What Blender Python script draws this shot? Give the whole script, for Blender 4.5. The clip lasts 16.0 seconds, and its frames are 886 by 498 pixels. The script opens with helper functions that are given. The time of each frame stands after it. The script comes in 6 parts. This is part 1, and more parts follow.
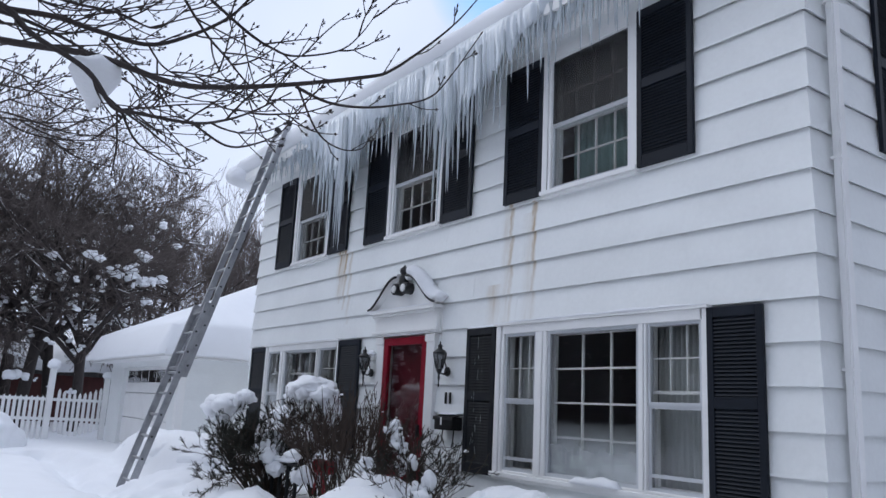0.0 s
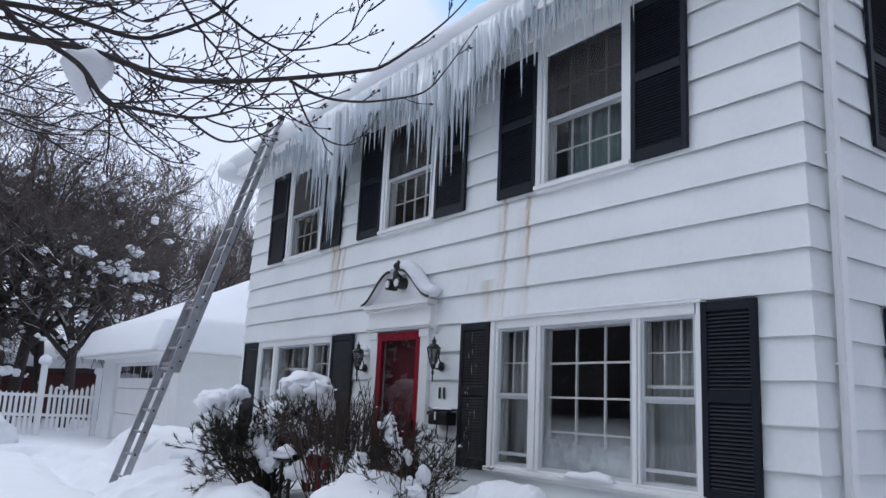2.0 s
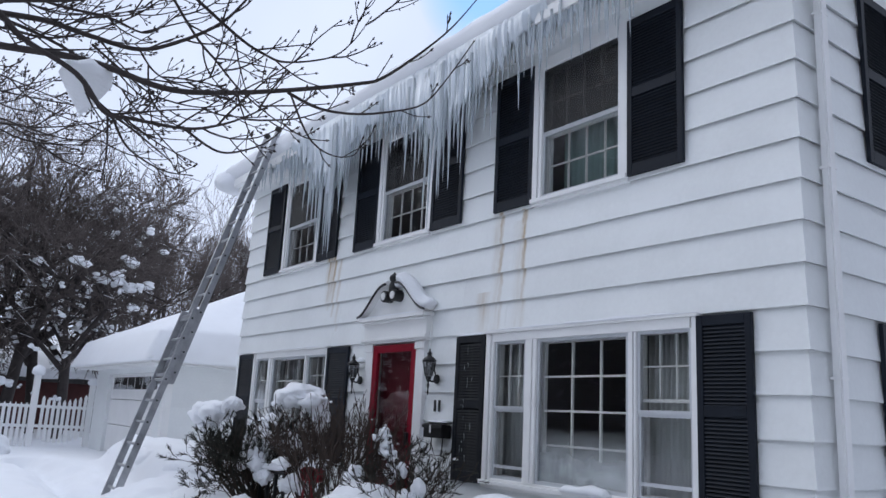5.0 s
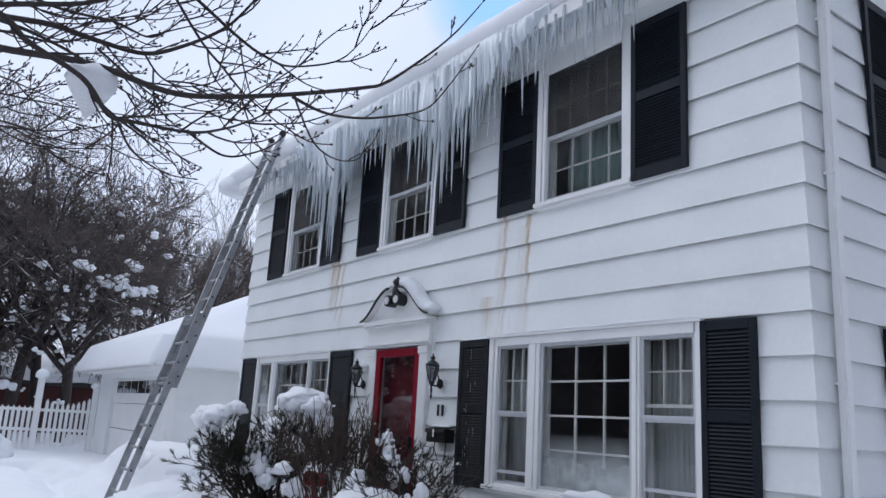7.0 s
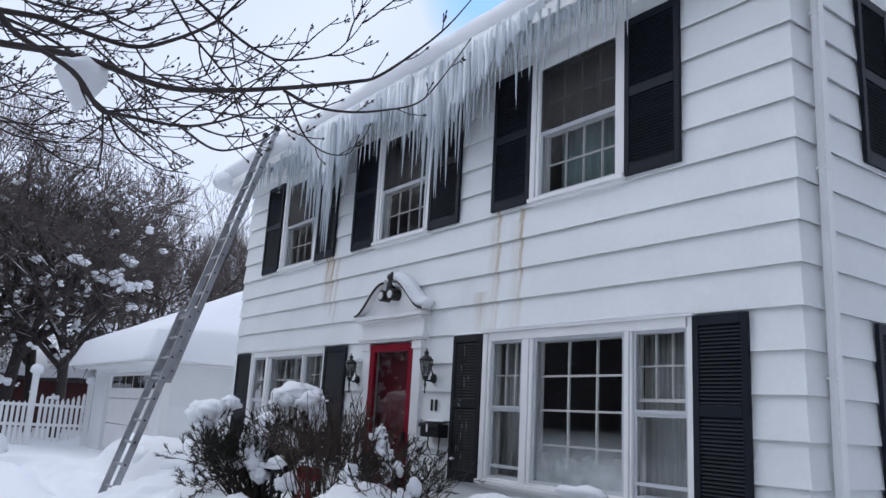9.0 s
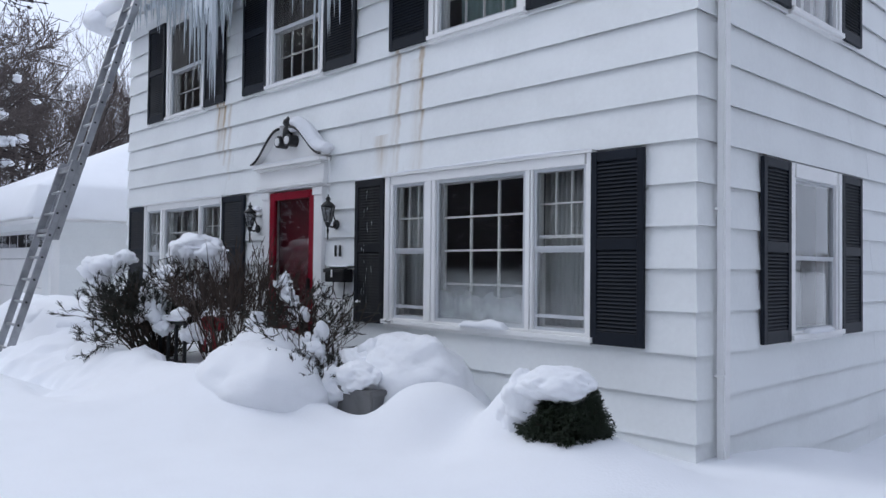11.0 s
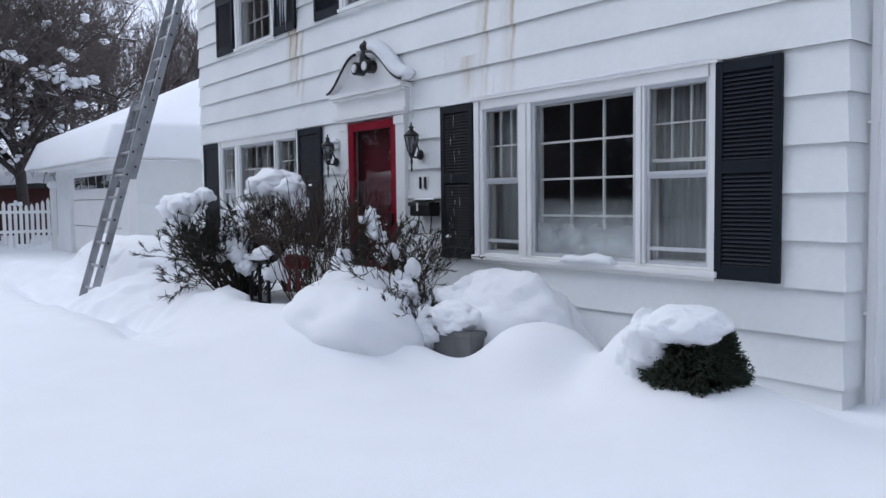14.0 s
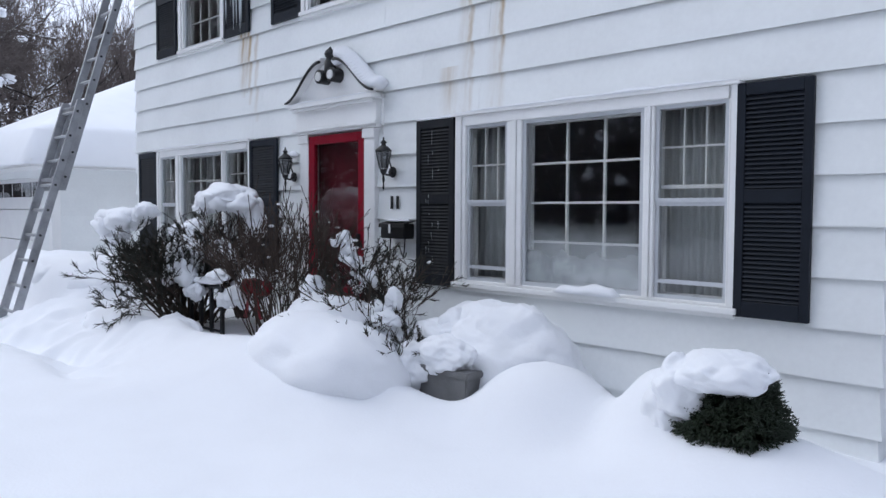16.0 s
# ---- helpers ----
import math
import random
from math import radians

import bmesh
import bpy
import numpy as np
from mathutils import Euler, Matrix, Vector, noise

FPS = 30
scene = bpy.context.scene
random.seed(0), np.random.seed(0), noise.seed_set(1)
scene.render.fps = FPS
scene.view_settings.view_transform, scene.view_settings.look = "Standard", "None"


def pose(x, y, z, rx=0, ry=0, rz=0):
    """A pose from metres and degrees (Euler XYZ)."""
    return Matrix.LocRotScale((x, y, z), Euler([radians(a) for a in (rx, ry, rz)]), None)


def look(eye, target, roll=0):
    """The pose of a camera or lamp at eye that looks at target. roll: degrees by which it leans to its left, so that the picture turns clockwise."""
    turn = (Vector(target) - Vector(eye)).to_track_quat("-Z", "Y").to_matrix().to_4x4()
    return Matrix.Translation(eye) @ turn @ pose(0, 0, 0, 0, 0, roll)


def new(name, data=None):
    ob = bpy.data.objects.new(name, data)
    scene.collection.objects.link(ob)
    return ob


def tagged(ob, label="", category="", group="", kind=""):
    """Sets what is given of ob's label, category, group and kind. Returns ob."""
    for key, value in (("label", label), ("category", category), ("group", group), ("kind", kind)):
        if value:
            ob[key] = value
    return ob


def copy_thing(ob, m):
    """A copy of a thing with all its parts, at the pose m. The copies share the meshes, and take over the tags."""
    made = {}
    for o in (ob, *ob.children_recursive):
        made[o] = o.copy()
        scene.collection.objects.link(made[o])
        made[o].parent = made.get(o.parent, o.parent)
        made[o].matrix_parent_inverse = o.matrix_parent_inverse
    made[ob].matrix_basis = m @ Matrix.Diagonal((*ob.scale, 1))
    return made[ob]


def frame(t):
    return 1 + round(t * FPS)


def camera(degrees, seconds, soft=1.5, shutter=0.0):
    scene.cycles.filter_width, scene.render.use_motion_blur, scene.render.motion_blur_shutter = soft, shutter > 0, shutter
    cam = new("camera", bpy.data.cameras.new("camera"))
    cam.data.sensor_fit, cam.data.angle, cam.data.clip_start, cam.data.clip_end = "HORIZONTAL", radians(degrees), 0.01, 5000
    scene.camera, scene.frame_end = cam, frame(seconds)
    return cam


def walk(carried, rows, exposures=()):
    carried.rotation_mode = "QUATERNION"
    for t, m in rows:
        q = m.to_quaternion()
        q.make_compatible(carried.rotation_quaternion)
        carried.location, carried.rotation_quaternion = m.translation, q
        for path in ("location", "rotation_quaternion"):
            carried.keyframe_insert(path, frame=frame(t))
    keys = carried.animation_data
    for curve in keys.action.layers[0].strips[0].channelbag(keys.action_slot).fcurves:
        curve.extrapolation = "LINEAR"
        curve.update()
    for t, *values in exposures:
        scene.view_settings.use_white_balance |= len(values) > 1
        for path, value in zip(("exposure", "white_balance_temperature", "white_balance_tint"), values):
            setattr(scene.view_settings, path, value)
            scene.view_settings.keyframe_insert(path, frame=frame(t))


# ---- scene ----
cam = camera(59.4, 16.0)
PATH = [
    (0, (2.732, -4.963, 1.334), (1.126, -3.843, 1.739), 2.9),
    (0.5, (2.721, -4.953, 1.332), (1.122, -3.823, 1.736), 3.1),
    (1, (2.716, -4.974, 1.339), (1.126, -3.827, 1.731), 2.9),
    (1.5, (2.711, -4.964, 1.334), (1.117, -3.821, 1.724), 2.9),
    (2, (2.714, -4.969, 1.336), (1.118, -3.831, 1.729), 2.7),
    (2.5, (2.714, -4.969, 1.343), (1.119, -3.829, 1.738), 2.6),
    (3, (2.716, -4.969, 1.342), (1.129, -3.821, 1.747), 2.6),
    (3.5, (2.713, -4.967, 1.332), (1.131, -3.817, 1.747), 2.7),
    (4, (2.716, -4.98, 1.329), (1.137, -3.827, 1.75), 3.0),
    (6.5, (2.715, -4.971, 1.34), (1.12, -3.846, 1.772), 2.9),
    (7, (2.715, -4.978, 1.328), (1.126, -3.845, 1.765), 3.2),
    (7.5, (2.713, -4.976, 1.331), (1.124, -3.836, 1.751), 3.1),
    (8, (2.705, -4.96, 1.324), (1.117, -3.818, 1.739), 3.1),
    (8.5, (2.705, -4.952, 1.315), (1.124, -3.802, 1.738), 3.1),
    (9, (2.729, -4.953, 1.324), (1.144, -3.811, 1.75), 3.2),
    (9.5, (2.697, -4.935, 1.32), (1.108, -3.784, 1.711), 4.0),
    (10, (2.678, -4.914, 1.296), (1.139, -3.669, 1.582), 3.2),
    (10.2, (2.68, -4.894, 1.295), (1.169, -3.602, 1.518), 2.3),
    (12.3, (2.564, -4.886, 1.3), (1.129, -3.492, 1.279), 0.0),
    (12.5, (2.572, -4.889, 1.298), (1.13, -3.503, 1.275), 0.2),
    (13, (2.529, -4.868, 1.296), (1.058, -3.514, 1.265), 0.4),
    (13.5, (2.381, -4.771, 1.307), (0.853, -3.482, 1.244), -0.2),
    (14, (2.09, -4.748, 1.29), (0.532, -3.5, 1.163), -0.7),
    (14.5, (1.765, -4.785, 1.34), (0.256, -3.479, 1.21), -0.1),
    (15, (1.562, -4.753, 1.338), (0.07, -3.425, 1.239), 1.1),
    (15.5, (1.407, -4.719, 1.37), (-0.059, -3.362, 1.281), 0.6),
    (16, (1.343, -4.732, 1.38), (-0.086, -3.337, 1.283), 0.3),
]
walk(cam, [(t, look(eye, target, roll)) for t, eye, target, roll in PATH],
     exposures=[(0.0, 0.55), (9.4, 0.56), (10.2, 0.65), (12.3, 0.66), (14.0, 0.70), (16.0, 0.82)])

# ---- world, sun and exposure ----
world = bpy.data.worlds.new("overcast_sky")
scene.world = world
world.use_nodes = True
wn, wl = world.node_tree.nodes, world.node_tree.links
wn.clear()
w_out = wn.new("ShaderNodeOutputWorld")
w_bg = wn.new("ShaderNodeBackground")
w_sky = wn.new("ShaderNodeTexSky")
w_sky.sky_type = "NISHITA"
w_sky.sun_disc = False
w_sky.sun_elevation, w_sky.sun_rotation = radians(42), radians(-107)
w_sky.air_density, w_sky.dust_density = 1.2, 2.0
w_co = wn.new("ShaderNodeTexCoord")
w_noise = wn.new("ShaderNodeTexNoise")
w_noise.inputs["Scale"].default_value = 2.6
w_noise.inputs["Detail"].default_value = 6
w_noise.inputs["Roughness"].default_value = 0.55
w_ramp = wn.new("ShaderNodeValToRGB")
w_ramp.color_ramp.elements[0].position, w_ramp.color_ramp.elements[0].color = 0.28, (0.6, 0.6, 0.6, 1)
w_ramp.color_ramp.elements[1].position, w_ramp.color_ramp.elements[1].color = 0.42, (1, 1, 1, 1)
w_grey = wn.new("ShaderNodeTexNoise")
w_grey.inputs["Scale"].default_value = 1.7
w_grey.inputs["Detail"].default_value = 4
w_cloud = wn.new("ShaderNodeValToRGB")
w_cloud.color_ramp.elements[0].position, w_cloud.color_ramp.elements[0].color = 0.35, (4.42, 5.05, 6.6, 1)
w_cloud.color_ramp.elements[1].position, w_cloud.color_ramp.elements[1].color = 0.68, (5.74, 6.35, 7.88, 1)
w_mix = wn.new("ShaderNodeMix")
w_mix.data_type = "RGBA"
wl.new(w_co.outputs["Generated"], w_noise.inputs["Vector"])
wl.new(w_co.outputs["Generated"], w_grey.inputs["Vector"])
wl.new(w_noise.outputs["Fac"], w_ramp.inputs["Fac"])
wl.new(w_grey.outputs["Fac"], w_cloud.inputs["Fac"])
wl.new(w_ramp.outputs["Color"], w_mix.inputs["Factor"])
wl.new(w_sky.outputs["Color"], w_mix.inputs["A"])
wl.new(w_cloud.outputs["Color"], w_mix.inputs["B"])
# the cloud is brighter towards the veiled sun
w_dot = wn.new("ShaderNodeVectorMath")
w_dot.operation = "DOT_PRODUCT"
w_dot.inputs[1].default_value = Vector((-16, -5, 15)).normalized()
w_glow = wn.new("ShaderNodeMapRange")
w_glow.inputs["From Min"].default_value, w_glow.inputs["From Max"].default_value = 0.2, 1.0
w_glow.inputs["To Min"].default_value, w_glow.inputs["To Max"].default_value = 0.97, 1.08
w_scale = wn.new("ShaderNodeVectorMath")
w_scale.operation = "SCALE"
wl.new(w_co.outputs["Generated"], w_dot.inputs[0])
wl.new(w_dot.outputs["Value"], w_glow.inputs["Value"])
# a gap of blue between the clouds
w_gap = wn.new("ShaderNodeVectorMath")
w_gap.operation = "DOT_PRODUCT"
w_gap.inputs[1].default_value = (-0.678, 0.526, 0.514)
w_hole = wn.new("ShaderNodeMapRange")
w_hole.inputs["From Min"].default_value, w_hole.inputs["From Max"].default_value = 0.9970, 0.9999
w_hole.inputs["To Max"].default_value = 0.8
w_blue = wn.new("ShaderNodeMix")
w_blue.data_type = "RGBA"
w_blue.inputs["B"].default_value = (1.9, 4.3, 9.0, 1)
wl.new(w_co.outputs["Generated"], w_gap.inputs[0])
wl.new(w_gap.outputs["Value"], w_hole.inputs["Value"])
wl.new(w_hole.outputs["Result"], w_blue.inputs["Factor"])
wl.new(w_mix.outputs["Result"], w_blue.inputs["A"])
wl.new(w_blue.outputs["Result"], w_scale.inputs[0])
wl.new(w_glow.outputs["Result"], w_scale.inputs["Scale"])
wl.new(w_scale.outputs["Vector"], w_bg.inputs["Color"])
w_bg.inputs["Strength"].default_value = 0.10
wl.new(w_bg.outputs["Background"], w_out.inputs["Surface"])

sun_data = bpy.data.lights.new("sun", "SUN")
sun_data.energy, sun_data.angle, sun_data.color = 0.78, radians(60), (0.98, 0.99, 1.0)
sun = new("sun", sun_data)
sun.matrix_world = look((-16, -5, 15), (0, 0, 0))

# ---- materials ----


def material(name, base, rough=0.6, metal=0.0, vary=0.08, scale=6.0, fine=60.0, bump=0.15, bump_scale=80.0,
             sss=0.0, second=None, per_piece=0.0, transmission=0.0, ior=1.45, streak=None, gloss=0.5):
    """A procedural surface: base colour varied at two scales, fine relief and uneven gloss."""
    m = bpy.data.materials.new(name)
    m.use_nodes = True
    n, l = m.node_tree.nodes, m.node_tree.links
    b = n["Principled BSDF"]
    co = n.new("ShaderNodeTexCoord")
    big, small = n.new("ShaderNodeTexNoise"), n.new("ShaderNodeTexNoise")
    big.inputs["Scale"].default_value, small.inputs["Scale"].default_value = scale, fine
    big.inputs["Detail"].default_value, small.inputs["Detail"].default_value = 5, 3
    where = co.outputs["Object"]
    if streak:
        mp = n.new("ShaderNodeMapping")
        mp.inputs["Scale"].default_value = streak
        l.new(where, mp.inputs["Vector"])
        where = mp.outputs["Vector"]
    l.new(where, big.inputs["Vector"])
    l.new(where, small.inputs["Vector"])
    add = n.new("ShaderNodeMath")
    add.operation = "MULTIPLY_ADD"
    add.inputs[1].default_value = 0.35
    l.new(small.outputs["Fac"], add.inputs[0])
    l.new(big.outputs["Fac"], add.inputs[2])
    ramp = n.new("ShaderNodeValToRGB")
    other = second or [c * (1 - 2.2 * vary) for c in base]
    ramp.color_ramp.elements[0].position, ramp.color_ramp.elements[0].color = 0.38, (*other, 1)
    ramp.color_ramp.elements[1].position, ramp.color_ramp.elements[1].color = 0.78, (*base, 1)
    l.new(add.outputs["Value"], ramp.inputs["Fac"])
    colour = ramp.outputs["Color"]
    if per_piece:
        info = n.new("ShaderNodeObjectInfo")
        hsv = n.new("ShaderNodeHueSaturation")
        rng = n.new("ShaderNodeMapRange")
        rng.inputs["To Min"].default_value, rng.inputs["To Max"].default_value = 1 - per_piece, 1 + per_piece
        l.new(info.outputs["Random"], rng.inputs["Value"])
        l.new(rng.outputs["Result"], hsv.inputs["Value"])
        l.new(colour, hsv.inputs["Color"])
        colour = hsv.outputs["Color"]
    l.new(colour, b.inputs["Base Color"])
    rr = n.new("ShaderNodeMapRange")
    rr.inputs["To Min"].default_value, rr.inputs["To Max"].default_value = max(rough - 0.1, 0.02), min(rough + 0.12, 1)
    l.new(big.outputs["Fac"], rr.inputs["Value"])
    l.new(rr.outputs["Result"], b.inputs["Roughness"])
    b.inputs["Metallic"].default_value = metal
    b.inputs["Transmission Weight"].default_value = transmission
    b.inputs["IOR"].default_value = ior
    b.inputs["Specular IOR Level"].default_value = gloss
    if sss:
        b.inputs["Subsurface Weight"].default_value = sss
        b.inputs["Subsurface Radius"].default_value = (0.03, 0.04, 0.06)
        b.inputs["Subsurface Scale"].default_value = 0.5
    if bump:
        bn, bp = n.new("ShaderNodeTexNoise"), n.new("ShaderNodeBump")
        bn.inputs["Scale"].default_value, bn.inputs["Detail"].default_value = bump_scale, 4
        bp.inputs["Strength"].default_value, bp.inputs["Distance"].default_value = bump, 0.01
        l.new(where, bn.inputs["Vector"])
        l.new(bn.outputs["Fac"], bp.inputs["Height"])
        l.new(bp.outputs["Normal"], b.inputs["Normal"])
    return m


SIDING = material("white_siding_paint", (0.84, 0.86, 0.855), 0.5, vary=0.04, scale=1.2, fine=25, bump=0.10, bump_scale=30, per_piece=0.02)


def stain(mat, streaks):
    """Rust runs down the boards: narrow uneven streaks of x, half width, top and bottom."""
    n, l = mat.node_tree.nodes, mat.node_tree.links
    b = n["Principled BSDF"]
    old = b.inputs["Base Color"].links[0].from_socket
    co, sep = n.new("ShaderNodeTexCoord"), n.new("ShaderNodeSeparateXYZ")
    l.new(co.outputs["Object"], sep.inputs["Vector"])
    wob = n.new("ShaderNodeTexNoise")
    wob.inputs["Scale"].default_value, wob.inputs["Detail"].default_value = 9, 4
    l.new(co.outputs["Object"], wob.inputs["Vector"])

    def m(op, a, c, d=None):
        k = n.new("ShaderNodeMath")
        k.operation = op
        for i, v in enumerate((a, c, d)):
            if v is None:
                continue
            if isinstance(v, (int, float)):
                k.inputs[i].default_value = v
            else:
                l.new(v, k.inputs[i])
        return k.outputs["Value"]

    wx = m("MULTIPLY_ADD", wob.outputs["Fac"], 0.05, sep.outputs["X"])
    total = None
    for x, w, top, low, power in streaks:
        d = m("ABSOLUTE", m("SUBTRACT", wx, x + 0.025), 0)
        across = m("MAXIMUM", m("SUBTRACT", 1.0, m("DIVIDE", d, w)), 0)
        r = n.new("ShaderNodeMapRange")
        r.inputs["From Min"].default_value, r.inputs["From Max"].default_value = low, top
        r.inputs["To Min"].default_value, r.inputs["To Max"].default_value = 0.15, power
        l.new(sep.outputs["Z"], r.inputs["Value"])
        inside = m("MULTIPLY", m("LESS_THAN", sep.outputs["Z"], top), m("GREATER_THAN", sep.outputs["Z"], low))
        soft = m("MULTIPLY", m("MULTIPLY", across, across), m("MULTIPLY_ADD", across, -2.0, 3.0))
        k = m("MULTIPLY", m("MULTIPLY", soft, r.outputs["Result"]), inside)
        total = k if total is None else m("MAXIMUM", total, k)
    run = n.new("ShaderNodeTexNoise")
    run.inputs["Scale"].default_value, run.inputs["Detail"].default_value = 3.0, 6
    stretch = n.new("ShaderNodeMapping")
    stretch.inputs["Scale"].default_value = (6, 1, 0.9)
    l.new(co.outputs["Object"], stretch.inputs["Vector"])
    l.new(stretch.outputs["Vector"], run.inputs["Vector"])
    total = m("MULTIPLY", total, m("MAXIMUM", m("MULTIPLY_ADD", run.outputs["Fac"], 3.6, -0.75), 0.15))
    mix = n.new("ShaderNodeMix")
    mix.data_type = "RGBA"
    mix.inputs["B"].default_value = (0.47, 0.36, 0.23, 1)
    l.new(total, mix.inputs["Factor"])
    l.new(old, mix.inputs["A"])
    l.new(mix.outputs["Result"], b.inputs["Base Color"])


stain(SIDING, [(-3.20, 0.045, 3.44, 2.2, 0.95), (-2.86, 0.05, 3.40, 2.2, 1.0), (-3.27, 0.10, 3.40, 2.2, 0.22), (-3.45, 0.16, 2.62, 2.2, 0.40), (-2.92, 0.13, 3.3, 2.2, 0.16),
               (-6.84, 0.20, 3.44, 2.75, 0.6), (-6.90, 0.06, 3.44, 2.70, 1.0), (-6.74, 0.055, 3.44, 2.60, 1.1), (-6.60, 0.06, 3.40, 2.4, 0.4)])
TRIM = material("white_trim_paint", (0.86, 0.86, 0.85), 0.42, vary=0.03, scale=3, fine=40, bump=0.05)
SHUTTER = material("black_shutter_paint", (0.013, 0.017, 0.025), 0.5, vary=0.15, scale=4, fine=50, bump=0.08, per_piece=0.12, gloss=0.22)
WORN_SHUTTER = material("worn_black_shutter_paint", (0.013, 0.015, 0.019), 0.55, vary=0.1, scale=9, fine=70, bump=0.2, second=(0.022, 0.023, 0.025), gloss=0.22)
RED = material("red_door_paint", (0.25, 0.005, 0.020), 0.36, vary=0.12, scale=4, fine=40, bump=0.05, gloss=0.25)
# the same door red, darkened for the shade behind the storm glass
SHADED_RED = material("shaded_red_door_paint", (0.10, 0.004, 0.012), 0.4, vary=0.12, scale=4, fine=40, bump=0.05, gloss=0.25)
BLACK = material("black_metal", (0.012, 0.012, 0.013), 0.42, vary=0.2, scale=12, fine=80, bump=0.1)
ALU = material("ladder_aluminium", (0.42, 0.43, 0.45), 0.42, 0.75, vary=0.16, scale=7, fine=60, bump=0.08)
SNOW = material("snow", (0.87, 0.885, 0.91), 0.75, vary=0.015, scale=2.5, fine=120, bump=0.25, bump_scale=55, sss=0.0)
ICE = material("ice", (0.74, 0.80, 0.84), 0.18, vary=0.05, scale=5, fine=30, bump=0.4, bump_scale=14, transmission=0.35, ior=1.31)
ROUGH_ICE = material("frosted_ice", (0.71, 0.77, 0.82), 0.36, vary=0.07, scale=5, fine=30, bump=0.6, bump_scale=9, transmission=0.12, ior=1.31, streak=(1, 1, 0.12))
GLASS = material("window_glass", (0.93, 0.95, 0.95), 0.0, vary=0.0, bump=0.012, bump_scale=2.0, transmission=1.0, ior=1.5)
for k in GLASS.node_tree.nodes["Principled BSDF"].inputs["Roughness"].links:
    GLASS.node_tree.links.remove(k)
GLASS.node_tree.nodes["Principled BSDF"].inputs["Roughness"].default_value = 0.0
BARK = material("dark_bark", (0.050, 0.041, 0.039), 0.85, vary=0.2, scale=9, fine=60, bump=0.5, bump_scale=40)
TWIG = material("brown_twigs", (0.125, 0.102, 0.094), 0.85, vary=0.2, scale=6, fine=50, bump=0.2)
SHRUB_TWIG = material("shrub_twigs", (0.070, 0.050, 0.040), 0.85, vary=0.22, scale=14, fine=60, bump=0.2)
STORM = material("storm_window_enamel", (0.58, 0.60, 0.62), 0.4, 0.1, vary=0.05, scale=5, fine=50, bump=0.05)
LEAF = material("dull_winter_leaves", (0.020, 0.021, 0.014), 0.65, vary=0.25, scale=20, fine=90, bump=0.1)
NEEDLE = material("evergreen_needles", (0.020, 0.034, 0.017), 0.6, vary=0.25, scale=20, fine=90, bump=0.1)
CONCRETE = material("grey_concrete", (0.19, 0.19, 0.19), 0.85, vary=0.12, scale=7, fine=80, bump=0.35)
CURTAIN = material("curtain_cloth", (0.55, 0.57, 0.57), 0.9, vary=0.08, scale=3, fine=60, bump=0.2, streak=(9, 9, 0.5))
GREEN_CURTAIN = material("pale_green_curtain_cloth", (0.24, 0.35, 0.34), 0.9, vary=0.14, scale=3, fine=60, bump=0.2, streak=(9, 9, 0.5))
DARK_ROOM = material("room_paint", (0.17, 0.18, 0.195), 0.9, vary=0.05, scale=2, fine=30, bump=0.05)
FLOOR_WOOD = material("floor_wood", (0.20, 0.14, 0.10), 0.5, vary=0.15, scale=3, fine=40, bump=0.1)
WHITE_ENAMEL = material("white_disc", (0.75, 0.75, 0.74), 0.4, vary=0.04, bump=0.05)
BRICK_RED = material("red_siding", (0.085, 0.028, 0.026), 0.8, vary=0.15, scale=4, fine=50, bump=0.3)
SHINGLE = material("dark_roofing", (0.06, 0.058, 0.058), 0.9, vary=0.2, scale=8, fine=80, bump=0.4)
RIBBON = material("red_ribbon_cloth", (0.20, 0.008, 0.014), 0.6, vary=0.15, scale=9, fine=50, bump=0.1)

# ---- builders ----


def box(bm, x0, x1, y0, y1, z0, z1):
    v = [bm.verts.new(p) for p in ((x0, y0, z0), (x1, y0, z0), (x1, y1, z0), (x0, y1, z0), (x0, y0, z1), (x1, y0, z1), (x1, y1, z1), (x0, y1, z1))]
    for f in ((0, 3, 2, 1), (4, 5, 6, 7), (0, 1, 5, 4), (1, 2, 6, 5), (2, 3, 7, 6), (3, 0, 4, 7)):
        bm.faces.new([v[i] for i in f])
    return bm


def rod(bm, p, q, r0, r1=None, sides=8, cap=True):
    """A tapered round bar from p to q."""
    p, q = Vector(p), Vector(q)
    r1 = r0 if r1 is None else r1
    turn = (q - p).to_track_quat("Z", "Y")
    a, b = [], []
    for i in range(sides):
        w = 2 * math.pi * i / sides
        d = turn @ Vector((math.cos(w), math.sin(w), 0))
        a.append(bm.verts.new(p + d * r0))
        b.append(bm.verts.new(q + d * r1))
    for i in range(sides):
        bm.faces.new((a[i], a[(i + 1) % sides], b[(i + 1) % sides], b[i]))
    if cap:
        bm.faces.new(a[::-1])
        bm.faces.new(b)
    return bm


